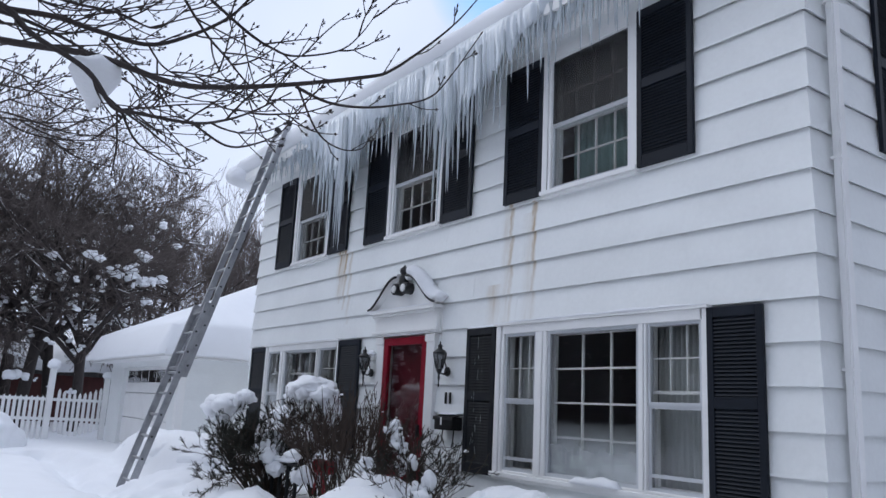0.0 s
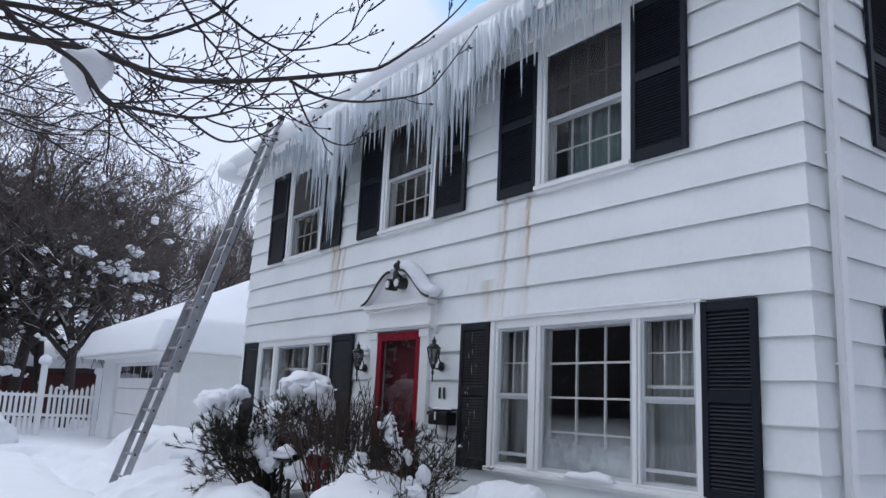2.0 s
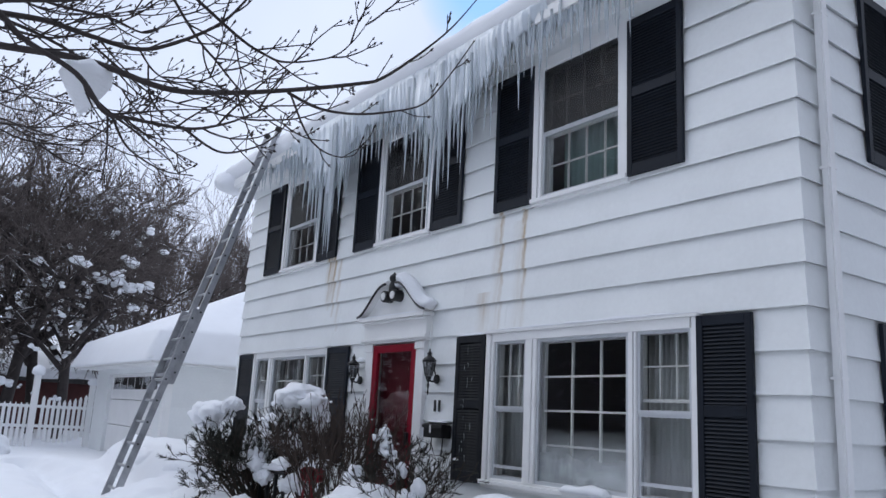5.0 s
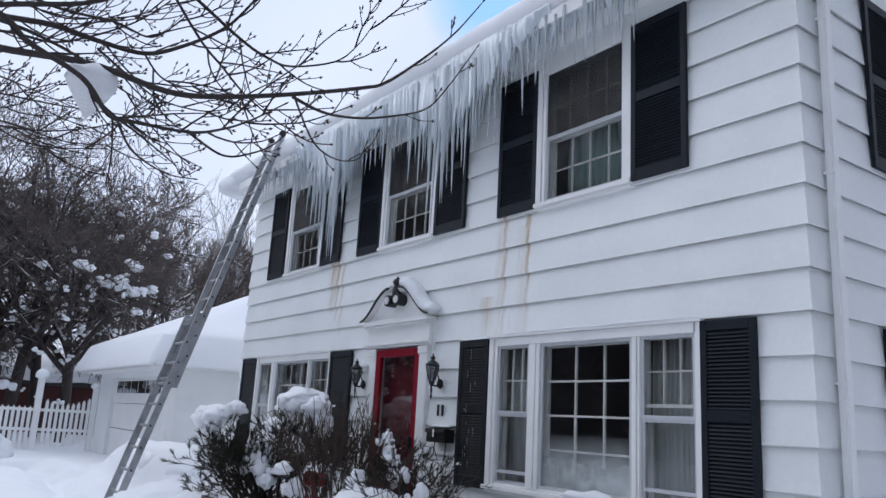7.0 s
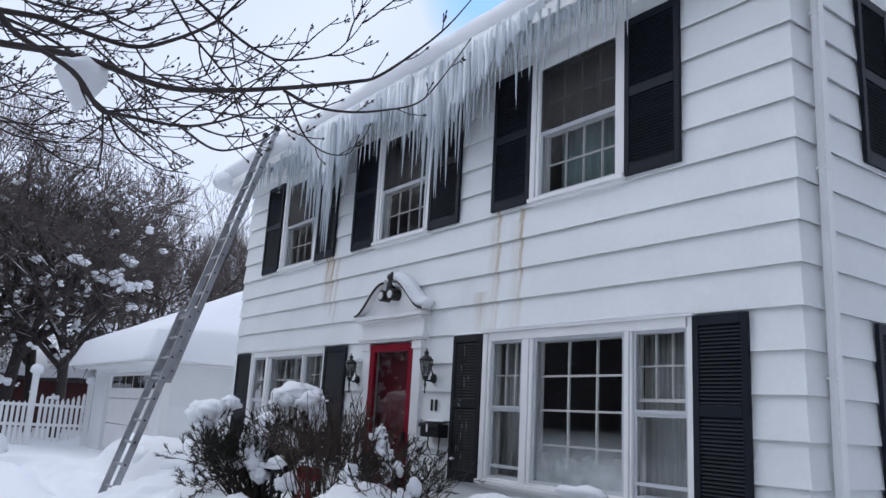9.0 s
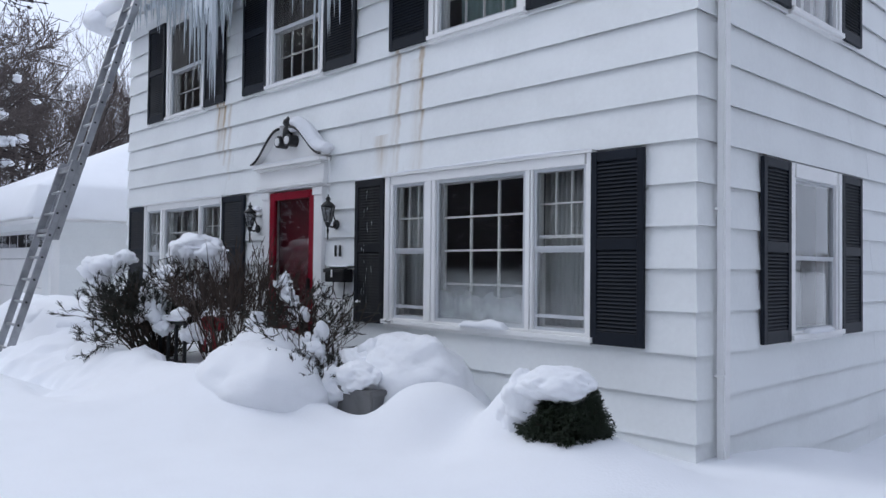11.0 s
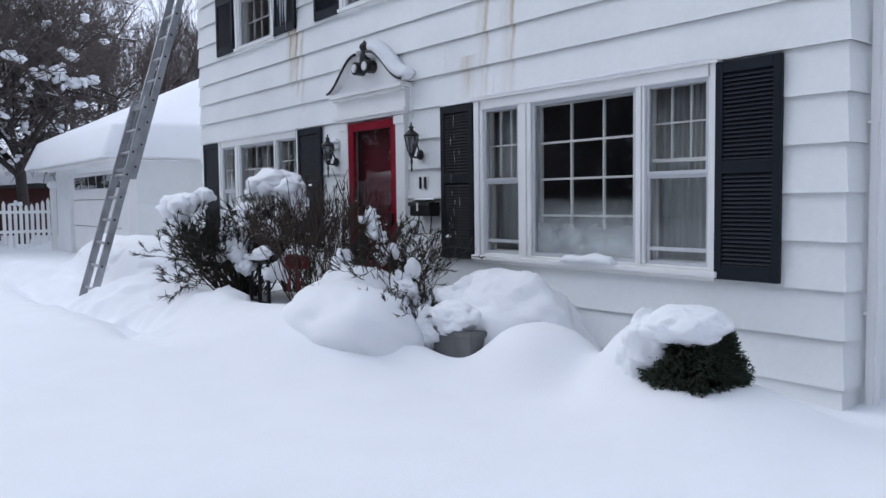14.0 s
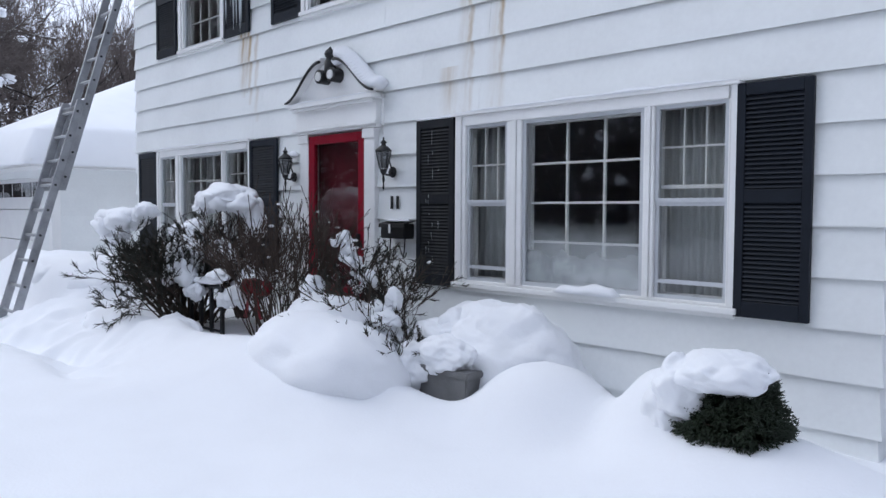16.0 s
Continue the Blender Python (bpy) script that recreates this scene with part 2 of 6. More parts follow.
def tube(bm, pts, r0, r1, sides=6):
    """A tapered tube along a line of points, with shared rings."""
    pts = [Vector(p) for p in pts]
    rings = []
    for i, p in enumerate(pts):
        d = pts[min(i + 1, len(pts) - 1)] - pts[max(i - 1, 0)]
        turn = d.to_track_quat("Z", "Y")
        r = r0 + (r1 - r0) * i / (len(pts) - 1)
        rings.append([bm.verts.new(p + turn @ Vector((math.cos(2 * math.pi * k / sides) * r, math.sin(2 * math.pi * k / sides) * r, 0))) for k in range(sides)])
    for a, b in zip(rings, rings[1:]):
        for k in range(sides):
            bm.faces.new((a[k], a[(k + 1) % sides], b[(k + 1) % sides], b[k]))
    bm.faces.new(rings[0][::-1])
    bm.faces.new(rings[-1])
    return bm


def lathe(bm, cx, cy, profile, sides=16):
    """A turned shape round a vertical axis from (radius, height) pairs."""
    rings = [[bm.verts.new((cx + r * math.cos(2 * math.pi * k / sides), cy + r * math.sin(2 * math.pi * k / sides), z)) for k in range(sides)] for r, z in profile]
    for a, b in zip(rings, rings[1:]):
        for k in range(sides):
            bm.faces.new((a[k], a[(k + 1) % sides], b[(k + 1) % sides], b[k]))
    bm.faces.new(rings[0][::-1])
    bm.faces.new(rings[-1])
    return bm


def soften(bm, width=0.004, segments=1):
    bmesh.ops.bevel(bm, geom=list(bm.edges), offset=width, segments=segments, affect="EDGES", clamp_overlap=True)
    return bm


def mesh_of(name, bm, mat, smooth=False):
    bmesh.ops.recalc_face_normals(bm, faces=list(bm.faces))
    me = bpy.data.meshes.new(name)
    bm.to_mesh(me)
    bm.free()
    me.materials.append(mat)
    if smooth:
        me.shade_smooth()
    return me


def thing(name, label, category, at=(0, 0, 0), group="", kind=""):
    """An Empty at a thing's base, which parents its parts."""
    ob = new(name)
    ob.empty_display_size = 0.1
    ob.matrix_basis = Matrix.Translation(at)
    return tagged(ob, label, category, group, kind)


def part(name, bm, mat, parent=None, label="", smooth=False):
    """One mesh object under a thing or part; its coordinates are the parent's own."""
    ob = new(name, mesh_of(name, bm, mat, smooth))
    if parent:
        ob.parent = parent
    return tagged(ob, label) if label else ob


def solid(name, bm, mat, label, category, group="", kind="", smooth=False):
    return tagged(part(name, bm, mat, None, "", smooth), label, category, group, kind)


B = bmesh.new


def noise2(x, y, s, seed=0.0):
    return noise.noise((x * s, y * s, seed))


def lump(bm, c, r, seed=0, rough=0.25, squash=0.6, sub=3):
    """A soft uneven clod of snow round c, flatter below."""
    made = bmesh.ops.create_icosphere(bm, subdivisions=sub, radius=1.0)
    for v in made["verts"]:
        n = v.co.normalized()
        k = 1 + rough * noise.noise(n * 1.6 + Vector((seed * 3.1, seed * 1.7, 0))) + rough * 0.4 * noise.noise(n * 4 + Vector((seed, 0, 5)))
        z = n.z * k
        v.co = (c[0] + n.x * k * r[0], c[1] + n.y * k * r[1], c[2] + (z if z > 0 else z * squash) * r[2])


# ---- the ground: one sheet of snow ----


def hill(x, y, cx, cy, rx, ry, h, power=1.4):
    d = ((x - cx) / rx) ** 2 + ((y - cy) / ry) ** 2
    return h * math.exp(-d ** power) if d < 9 else 0.0


def step(v, w):
    """A soft step from 0 to 1 as v passes 0."""
    return 0.5 + 0.5 * math.tanh(v / (2 * w))


def soft_block(x, y, cx, cy, rx, ry):
    """A full, flat-topped drift with steep round sides."""
    d = (abs(x - cx) / rx) ** 2.4 + (abs(y - cy) / ry) ** 2.4
    return math.exp(-d ** 3.0) if d < 3 else 0.0


def snow_level(x, y):
    z = 0.02 + 0.04 * noise2(x, y, 0.35) + 0.012 * noise2(x, y, 1.7, 3)
    z += 0.24 * step(-3.6 - x, 0.6) * step(3.0 - y, 1.0)
    z -= 0.06 * step(-13.5 - x, 1.2)
    z -= 0.04 * math.exp(-((x - 0.05) / 0.4) ** 2 - ((y + 0.25) / 0.4) ** 2)
    z -= 0.42 * step(y - 1.1, 0.35) * step(x + 0.6, 0.2)
    rough = 1 + 0.30 * noise2(x, y, 2.3, 11) + 0.10 * noise2(x, y, 7.0, 13)
    # the drift before the door, the bank under the wide window, and the shoulder before it
    z += hill(x, y, -3.60, -1.60, 1.0, 0.55, 0.24, 1.2)
    z += 0.30 * soft_block(x, y, -2.40, -0.30, 0.6, 0.5)
    z += hill(x, y, -1.72, -0.82, 0.50, 0.42, 0.40, 1.5)
    z += hill(x, y, -2.50, -1.30, 0.55, 0.20, 0.10)
    z += hill(x, y, -0.92, -0.72, 0.24, 0.34, 0.30, 1.5)
    z += hill(x, y, -0.46, -0.80, 0.74, 0.56, 0.24, 1.5)
    # two small drifts by the gable wall
    z += hill(x, y, 0.36, 1.0, 0.40, 0.40, 0.14, 1.2) + hill(x, y, 0.75, 1.75, 0.5, 0.6, 0.24, 1.2)
    # the bank along the house and the lumps thrown up beside the path
    z += 0.52 * soft_block(x, y, -9.6, -0.95, 2.6, 0.75) * (0.8 + 0.2 * rough)
    z += hill(x, y, -7.6, -1.75, 0.7, 0.35, 0.16) + hill(x, y, -5.4, -1.75, 0.8, 0.25, 0.16)
    z += hill(x, y, -12.0, -2.3, 1.2, 0.6, 0.10)
    z -= hill(x, y, -8.5, -2.15, 0.55, 0.35, 0.14)
    # trodden path
    if -13 < x < -3.9:
        t = y + 2.55 + 0.10 * math.sin(x * 1.3)
        k = min(1, (-3.9 - x) / 1.5)
        z -= 0.24 * math.exp(-(t / 0.28) ** 2) * k * (1 + 0.6 * noise2(x, y, 4.5, 7))
        z += (0.09 * noise2(x, y, 2.6, 9) + 0.045 * noise2(x, y, 6.5, 21)) * math.exp(-((y + 2.1) / 0.8) ** 2) * k
    return z


def graded(stops):
    out = []
    for (a, b, step) in stops:
        n = max(1, round((b - a) / step))
        out += [a + (b - a) * i / n for i in range(n)]
    return out + [stops[-1][1]]


def ground_sheet():
    xs = graded([(-1500, -200, 260), (-200, -40, 20), (-40, -14, 1.0), (-14, -8, 0.12), (-8, 0.6, 0.05), (0.6, 4, 0.2), (4, 30, 2), (30, 200, 20), (200, 1500, 260)])
    ys = graded([(-1500, -200, 260), (-200, -30, 20), (-30, -6, 1.5), (-6, -3.4, 0.12), (-3.4, 0.1, 0.05), (0.1, 5, 0.2), (5, 30, 1.5), (30, 200, 20), (200, 1500, 260)])
    verts = [(x, y, snow_level(x, y)) for y in ys for x in xs]
    nx = len(xs)
    faces = [(j * nx + i, j * nx + i + 1, (j + 1) * nx + i + 1, (j + 1) * nx + i) for j in range(len(ys) - 1) for i in range(nx - 1)]
    me = bpy.data.meshes.new("ground")
    me.from_pydata(verts, [], faces)
    me.materials.append(SNOW)
    me.shade_smooth()
    return tagged(new("ground", me), "deep white snow with soft drifts and trodden hollows", "snow", kind="structure")


ground_sheet()


def crumble(bm, k=1.0):
    """Soft folds and small crusty breaks over a heap."""
    for v in bm.verts:
        p = v.co.copy()
        d = 0.022 * noise.noise(p * 2.6) + 0.007 * noise.noise(p * 8.0 + Vector((4, 0, 1)))
        crust = max(0.0, noise.noise(p * 2.0 + Vector((9, 3, 5))) - 0.12)
        d += k * (0.05 * crust * noise.noise(p * 17.0) + 0.004 * noise.noise(p * 30.0))
        v.co.z += d
        v.co.y -= 0.6 * d


def mound(name, c, r, seed, label, rough=0.22, sub=5):
    """A full round heap of snow with lumps and small overhangs."""
    bm = B()
    lump(bm, c, r, seed, rough, 1.0, sub)
    for v in bm.verts:
        v.co += Vector((0, 0, 1)) * 0.02 * noise.noise(v.co * 4.0) + v.co.normalized() * 0.012 * noise.noise(v.co * 11.0)
    return solid(name, bm, SNOW, label, "snow", kind="stuff", smooth=True)


bm = B()
lump(bm, (-3.34, -1.42, 0.16), (0.80, 0.50, 0.49), 5.5, 0.09, 1.0, 5)
lump(bm, (-3.95, -1.46, 0.06), (0.60, 0.42, 0.32), 4.0, 0.10, 1.0, 5)
lump(bm, (-3.52, -1.20, 0.22), (0.56, 0.40, 0.54), 7.2, 0.10, 1.0, 5)
lump(bm, (-3.78, -1.18, 0.74), (0.11, 0.09, 0.12), 9.0, 0.3, 1.0, 4)
crumble(bm)
solid("snow_mound", bm, SNOW, "broad round heap of snow before the door", "snow", kind="stuff", smooth=True)
bm = B()
lump(bm, (-2.38, -0.52, 0.25), (0.66, 0.47, 0.46), 2.0, 0.14, 1.0, 6)
lump(bm, (-2.62, -0.58, 0.42), (0.30, 0.28, 0.29), 6.4, 0.2, 1.0, 5)
crumble(bm, 1.8)
solid("snow_mound", bm, SNOW, "lumpy bank of snow under the wide window", "snow", kind="stuff", smooth=True)
bm = B()
lump(bm, (-2.72, -1.02, 0.27), (0.20, 0.18, 0.17), 41, 0.30, 1.0, 5)
lump(bm, (-2.44, -1.00, 0.38), (0.26, 0.17, 0.13), 43, 0.30, 1.0, 5)
lump(bm, (-2.75, -0.80, 0.40), (0.24, 0.20, 0.20), 44, 0.25, 1.0, 5)
crumble(bm, 1.6)
solid("snow_clod", bm, SNOW, "ragged shelf of snow overhanging the trough", "snow", kind="stuff", smooth=True)
mound("snow_mound", (-9.1, -1.35, 0.35), (0.75, 0.38, 0.38), 7.0, "thrown-up snow beside the path")
mound("snow_mound", (-7.9, -1.20, 0.40), (0.62, 0.40, 0.36), 8.0, "thrown-up snow beside the path")
mound("snow_mound", (-15.6, -3.3, 0.30), (1.3, 0.8, 0.60), 17.0, "drift of snow before the picket fence")
mound("snow_mound", (-10.6, -1.2, 0.35), (0.95, 0.45, 0.42), 9.0, "thrown-up snow beside the path")
mound("snow_mound", (-5.30, -1.60, 0.20), (0.40, 0.16, 0.24), 12.0, "small ridge of snow before the railing", 0.3, 4)
mound("snow_mound", (-6.3, -1.75, 0.20), (0.55, 0.22, 0.22), 14.0, "small ridge of snow before the shrubs", 0.3, 4)

# ---- the house ----
LEFT, DEEP, TOP = -9.92, 8.0, 5.05
COURSE, FIRST = 0.2985, 2.2 - 9 * 0.2985
# openings: x0, x1, z0, z1 in the front wall; y0, y1, z0, z1 in the side wall
W_A, W_B, W_C = (-2.70, -1.56, 3.46, 4.88), (-5.62, -4.48, 3.46, 4.88), (-8.45, -7.31, 3.46, 4.88)
W_D, W_E = (-9.17, -6.73, 0.78, 2.15), (-3.31, -0.89, 0.78, 2.15)
DOOR = (-5.66, -4.41, 0.08, 2.17)
FRONT = [W_A, W_B, W_C, W_D, W_E, DOOR]
W_S1, W_S2 = (1.50, 2.55, 0.78, 2.15), (1.50, 2.55, 3.46, 4.88)
SIDE = [W_S1, W_S2]


def wall_blocks(bm, a0, a1, z0, z1, holes, put):
    """A wall's solid core as blocks round its openings."""
    cuts = sorted({a0, a1, *[h[0] for h in holes], *[h[1] for h in holes]})
    for a, b in zip(cuts, cuts[1:]):
        over = sorted((h[2], h[3]) for h in holes if h[0] <= a + 1e-6 and h[1] >= b - 1e-6)
        z = z0
        for lo, hi in over:
            if lo > z:
                put(bm, a, b, z, lo)
            z = hi
        if z < z1:
            put(bm, a, b, z, z1)


bm = B()
wall_blocks(bm, LEFT, -0.062, -0.6, TOP, FRONT, lambda m, a, b, c, d: box(m, a, b, 0.062, 0.20, c, d))
wall_front = solid("wall_front", bm, TRIM, "white painted clapboard front wall with rust streaks", "wall", kind="structure")
bm = B()
wall_blocks(bm, 0.2, DEEP, -0.6, TOP, SIDE, lambda m, a, b, c, d: box(m, -0.20, -0.062, a, b, c, d))
for i, z in enumerate((5.05, 5.6, 6.1, 6.6)):
    box(bm, -0.20, -0.062, 0.45 + i * 1.1, DEEP - 0.45 - i * 1.1, z, z + 0.5)
wall_side = solid("wall_side", bm, TRIM, "white painted clapboard gable wall", "wall", kind="structure")
bm = B()
box(bm, LEFT, LEFT + 0.15, 0.2, DEEP, -0.6, TOP)
box(bm, LEFT + 0.15, -0.2, DEEP - 0.15, DEEP, -0.6, TOP)
solid("wall_back", bm, TRIM, "plain white rear and far end walls", "wall", kind="structure")


def boards(holes, a0, a1, seed):
    """The clapboard courses of one wall: (course, lengths of board) with mitred ends at the house corner."""
    rnd = random.Random(seed)
    out = []
    for k in range(0, 19):
        z0, z1 = FIRST + k * COURSE, FIRST + (k + 1) * COURSE
        z1 = min(z1, TOP + 0.02)
        joints = [a0]
        while joints[-1] + 4.4 < a1:
            joints.append(joints[-1] + rnd.uniform(2.6, 3.9))
        joints.append(a1)
        for s0, s1 in zip(joints, joints[1:]):
            cuts = sorted({s0, s1, *[c for h in holes for c in h[:2] if s0 < c < s1]})
            pieces = []
            for a, b in zip(cuts, cuts[1:]):
                mid = (a + b) / 2
                free = [(z0, z1)]
                for h in holes:
                    if h[0] < mid < h[1]:
                        free = [q for lo, hi in free for q in ((lo, min(hi, h[2])), (max(lo, h[3]), hi)) if q[1] - q[0] > 0.01]
                pieces += [(a, b, lo, hi) for lo, hi in free]
            if pieces:
                out.append((k, z0, s0, s1, pieces))
    return out


TILT_IN = 0.030


def clapboards(parent, holes, a0, a1, seed, side=False):
    """Boards that lean in towards their tops, each with a thin lip that stands free of the board below."""
    for k, z0, s0, s1, pieces in boards(holes, a0, a1, seed):
        bm = B()
        for a, b, lo, hi in pieces:
            f0, f1 = TILT_IN * (lo - z0) / COURSE, TILT_IN * (hi - z0) / COURSE
            first, last = abs(a - a0) < 1e-6, abs(b - a1) < 1e-6
            a_ = a + (0.0015 if abs(a - s0) < 1e-6 and not first else 0)
            b_ = b - (0.0015 if abs(b - s1) < 1e-6 and not last else 0)
            if lo < z0 + 0.001:
                prof = [(f0, lo), (f1, hi), (0.06, hi), (0.06, lo + 0.03), (0.011, lo + 0.03), (0.011, lo)]
            else:
                prof = [(f0, lo), (f1, hi), (0.06, hi), (0.06, lo)]
            rings = []
            for end in (0, 1):
                ring = []
                for d, z in prof:
                    if side:
                        along = (d if first else a_) if end == 0 else b_
                        ring.append(bm.verts.new((-d, along, z)))
                    else:
                        along = a_ if end == 0 else (-d if last else b_)
                        ring.append(bm.verts.new((along, d, z)))
                rings.append(ring)
            n = len(prof)
            for i in range(n):
                j = (i + 1) % n
                bm.faces.new((rings[0][i], rings[0][j], rings[1][j], rings[1][i]))
            bm.faces.new(rings[0][::-1])
            bm.faces.new(rings[1])
        part("clapboard", bm, SIDING, parent)


bm = B()
box(bm, LEFT, -0.03, 0.032, 0.26, -0.9, FIRST + 0.028)
box(bm, -0.26, -0.032, 0.26, DEEP, -0.9, FIRST + 0.028)
solid("foundation", bm, CONCRETE, "grey concrete foundation under the siding", "foundation", kind="structure")
clapboards(wall_front, FRONT, LEFT - 0.02, 0.0, 3)
clapboards(wall_side, SIDE, 0.0, DEEP, 5, side=True)

# rooms behind the windows
bm = B()
box(bm, LEFT + 0.16, -0.21, 0.21, DEEP - 0.16, 0.02, 0.12)
solid("floor", bm, FLOOR_WOOD, "dark wooden room floor", "floor", kind="structure")
bm = B()
box(bm, LEFT + 0.16, -0.21, 0.21, DEEP - 0.16, 2.55, 2.80)
solid("ceiling", bm, DARK_ROOM, "plain ceiling between the storeys", "ceiling", kind="structure")
bm = B()
box(bm, LEFT + 0.16, -0.21, 0.21, DEEP - 0.16, 5.00, 5.045)
solid("ceiling_upper", bm, DARK_ROOM, "plain upper ceiling", "ceiling", kind="structure")
bm = B()
box(bm, LEFT + 0.16, -0.21, 3.6, 3.7, 0.12, 2.55)
box(bm, LEFT + 0.16, -0.21, 3.6, 3.7, 2.80, 5.0)
for x in (-3.55, -6.45):
    box(bm, x, x + 0.1, 0.21, 3.6, 0.12, 2.55)
    box(bm, x, x + 0.1, 0.21, 3.6, 2.80, 5.0)
solid("wall_inner", bm, DARK_ROOM, "plain inner room walls", "wall", kind="structure")

# ---- windows ----
SCREEN = bpy.data.materials.new("insect_screen")
SCREEN.use_nodes = True
sn, sl = SCREEN.node_tree.nodes, SCREEN.node_tree.links
sn["Principled BSDF"].inputs["Base Color"].default_value = (0.02, 0.02, 0.022, 1)
s_t, s_m = sn.new("ShaderNodeBsdfTransparent"), sn.new("ShaderNodeMixShader")
s_m.inputs["Fac"].default_value = 0.55
sl.new(s_t.outputs["BSDF"], s_m.inputs[1])
sl.new(sn["Principled BSDF"].outputs["BSDF"], s_m.inputs[2])
sl.new(s_m.outputs["Shader"], sn["Material Output"].inputs["Surface"])


def sash(parent, x0, x1, z0, z1, y, rail=0.045, cols=1, rows=1, bar=0.018, mat=TRIM, name="sash", glass=True):
    """One sash: frame, glazing bars and panes, facing -y; y is its outer face."""
    bm = B()
    box(bm, x0, x0 + rail, y, y + 0.035, z0, z1)
    box(bm, x1 - rail, x1, y, y + 0.035, z0, z1)
    box(bm, x0 + rail, x1 - rail, y, y + 0.035, z0, z0 + rail)
    box(bm, x0 + rail, x1 - rail, y, y + 0.035, z1 - rail, z1)
    fr = part(name, bm, mat, parent)
    gx0, gx1, gz0, gz1 = x0 + rail, x1 - rail, z0 + rail, z1 - rail
    for i in range(1, cols):
        x = gx0 + (gx1 - gx0) * i / cols
        part("glazing_bar", box(B(), x - bar / 2, x + bar / 2, y + 0.008, y + 0.03, gz0, gz1), mat, fr)
    for j in range(1, rows):
        z = gz0 + (gz1 - gz0) * j / rows
        part("glazing_bar", box(B(), gx0, gx1, y + 0.006, y + 0.031, z - bar / 2, z + bar / 2), mat, fr)
    if glass:
        pane = part("pane", box(B(), gx0, gx1, y + 0.018, y + 0.021, gz0, gz1), GLASS, fr, "clear window glass")
        pane.visible_shadow = False
    return fr


def casing(parent, x0, x1, z0, z1, w=0.085, head=0.0, top=0.085, right=0.0):
    """The flat trim round an opening, proud of the boards, with a sloping sill below."""
    bm = B()
    box(bm, x0 - 0.03, x0 + w, 0.0, 0.14, z0, z1 + 0.03)
    box(bm, x0 - 0.03, x0 + w * 0.45, -0.024, -0.0005, z0, z1 + 0.03)
    box(bm, x0 + w * 0.45 + 0.006, x0 + w, -0.012, -0.0005, z0, z1 - top)
    r = right or w
    box(bm, x1 - r, x1 + 0.03, 0.0, 0.14, z0, z1 + 0.03)
    box(bm, x1 - r * 0.45, x1 + 0.03, -0.024, -0.0005, z0, z1 + 0.03)
    box(bm, x1 - r, x1 - r * 0.45 - 0.006, -0.012, -0.0005, z0, z1 - top)
    box(bm, x0 + w, x1 - (right or w), -0.022, 0.14, z1 - top, z1 + 0.03)
    box(bm, x0 + w, x1 - (right or w), 0.0, 0.14, z0, z0 + 0.02)
    part("window_frame", soften(bm, 0.003), TRIM, parent)
    bm = B()
    over = 0.05 if head else 0.032
    box(bm, x0 - over, x1 + over, -0.05, 0.15, z0 - 0.042, z0 - 0.001)
    box(bm, x0 - 0.028, x1 + 0.028, -0.028, 0.05, z0 - 0.068, z0 - 0.042)
    part("window_sill", soften(bm, 0.004), TRIM, parent)
    if head:
        part("drip_cap", soften(box(B(), x0 - 0.05, x1 + 0.05, -0.05, 0.03, z1 + 0.031, z1 + 0.055), 0.004), TRIM, parent)


def folds(x0, x1, z0, z1, y, depth=0.03, waves=9, seed=0):
    """A hanging curtain as a folded sheet with thickness."""
    bm = B()
    n = waves * 6
    rows = []
    for back in (0.0, 0.004):
        line = []
        for i in range(n + 1):
            u = i / n
            x = x0 + (x1 - x0) * u
            d = depth * math.sin(u * waves * 2 * math.pi + seed + 0.8 * math.sin(5 * u + seed)) + 0.4 * depth * math.sin(u * 17 + seed)
            line.append((bm.verts.new((x, y + d + back, z0)), bm.verts.new((x, y + d * 0.6 + back, z1))))
        rows.append(line)
    a, b = rows
    for i in range(n):
        bm.faces.new((a[i][0], a[i + 1][0], a[i + 1][1], a[i][1]))
        bm.faces.new((b[i][1], b[i + 1][1], b[i + 1][0], b[i][0]))
        bm.faces.new((a[i][0], b[i][0], b[i + 1][0], a[i + 1][0]))
        bm.faces.new((a[i][1], a[i + 1][1], b[i + 1][1], b[i][1]))
    return bm


def double_hung(number, x0, x1, z0, z1, label):
    w = thing(f"window_{number}", label, "window", (0, 0, 0), kind="structure")
    casing(w, x0, x1, z0, z1)
    a, b = x0 + 0.085, x1 - 0.085
    mid = (z0 + z1) / 2 - 0.06
    lo, hi = z0 + 0.02, z1 - 0.085
    # inner sashes with glazing bars, and the plain outer storm frame
    cols, rows = (1, 1) if number == 6 else (4, 2)
    sash(w, a, b, mid - 0.012, hi, 0.055, 0.024, cols, rows, 0.011, glass=False)
    sash(w, a, b, lo, mid + 0.012, 0.095, 0.024, cols, rows, 0.011, glass=False)
    sash(w, a, b, mid, hi, 0.008, 0.018, name="storm_sash", mat=STORM)
    sash(w, a, b, lo, mid, 0.016, 0.018, name="storm_sash", mat=STORM)
    if number != 6:
        part("insect_screen", box(B(), a + 0.01, b - 0.01, 0.001, 0.0025, mid + 0.02, hi - 0.01), SCREEN, w, "dark fine insect screen")
    return w


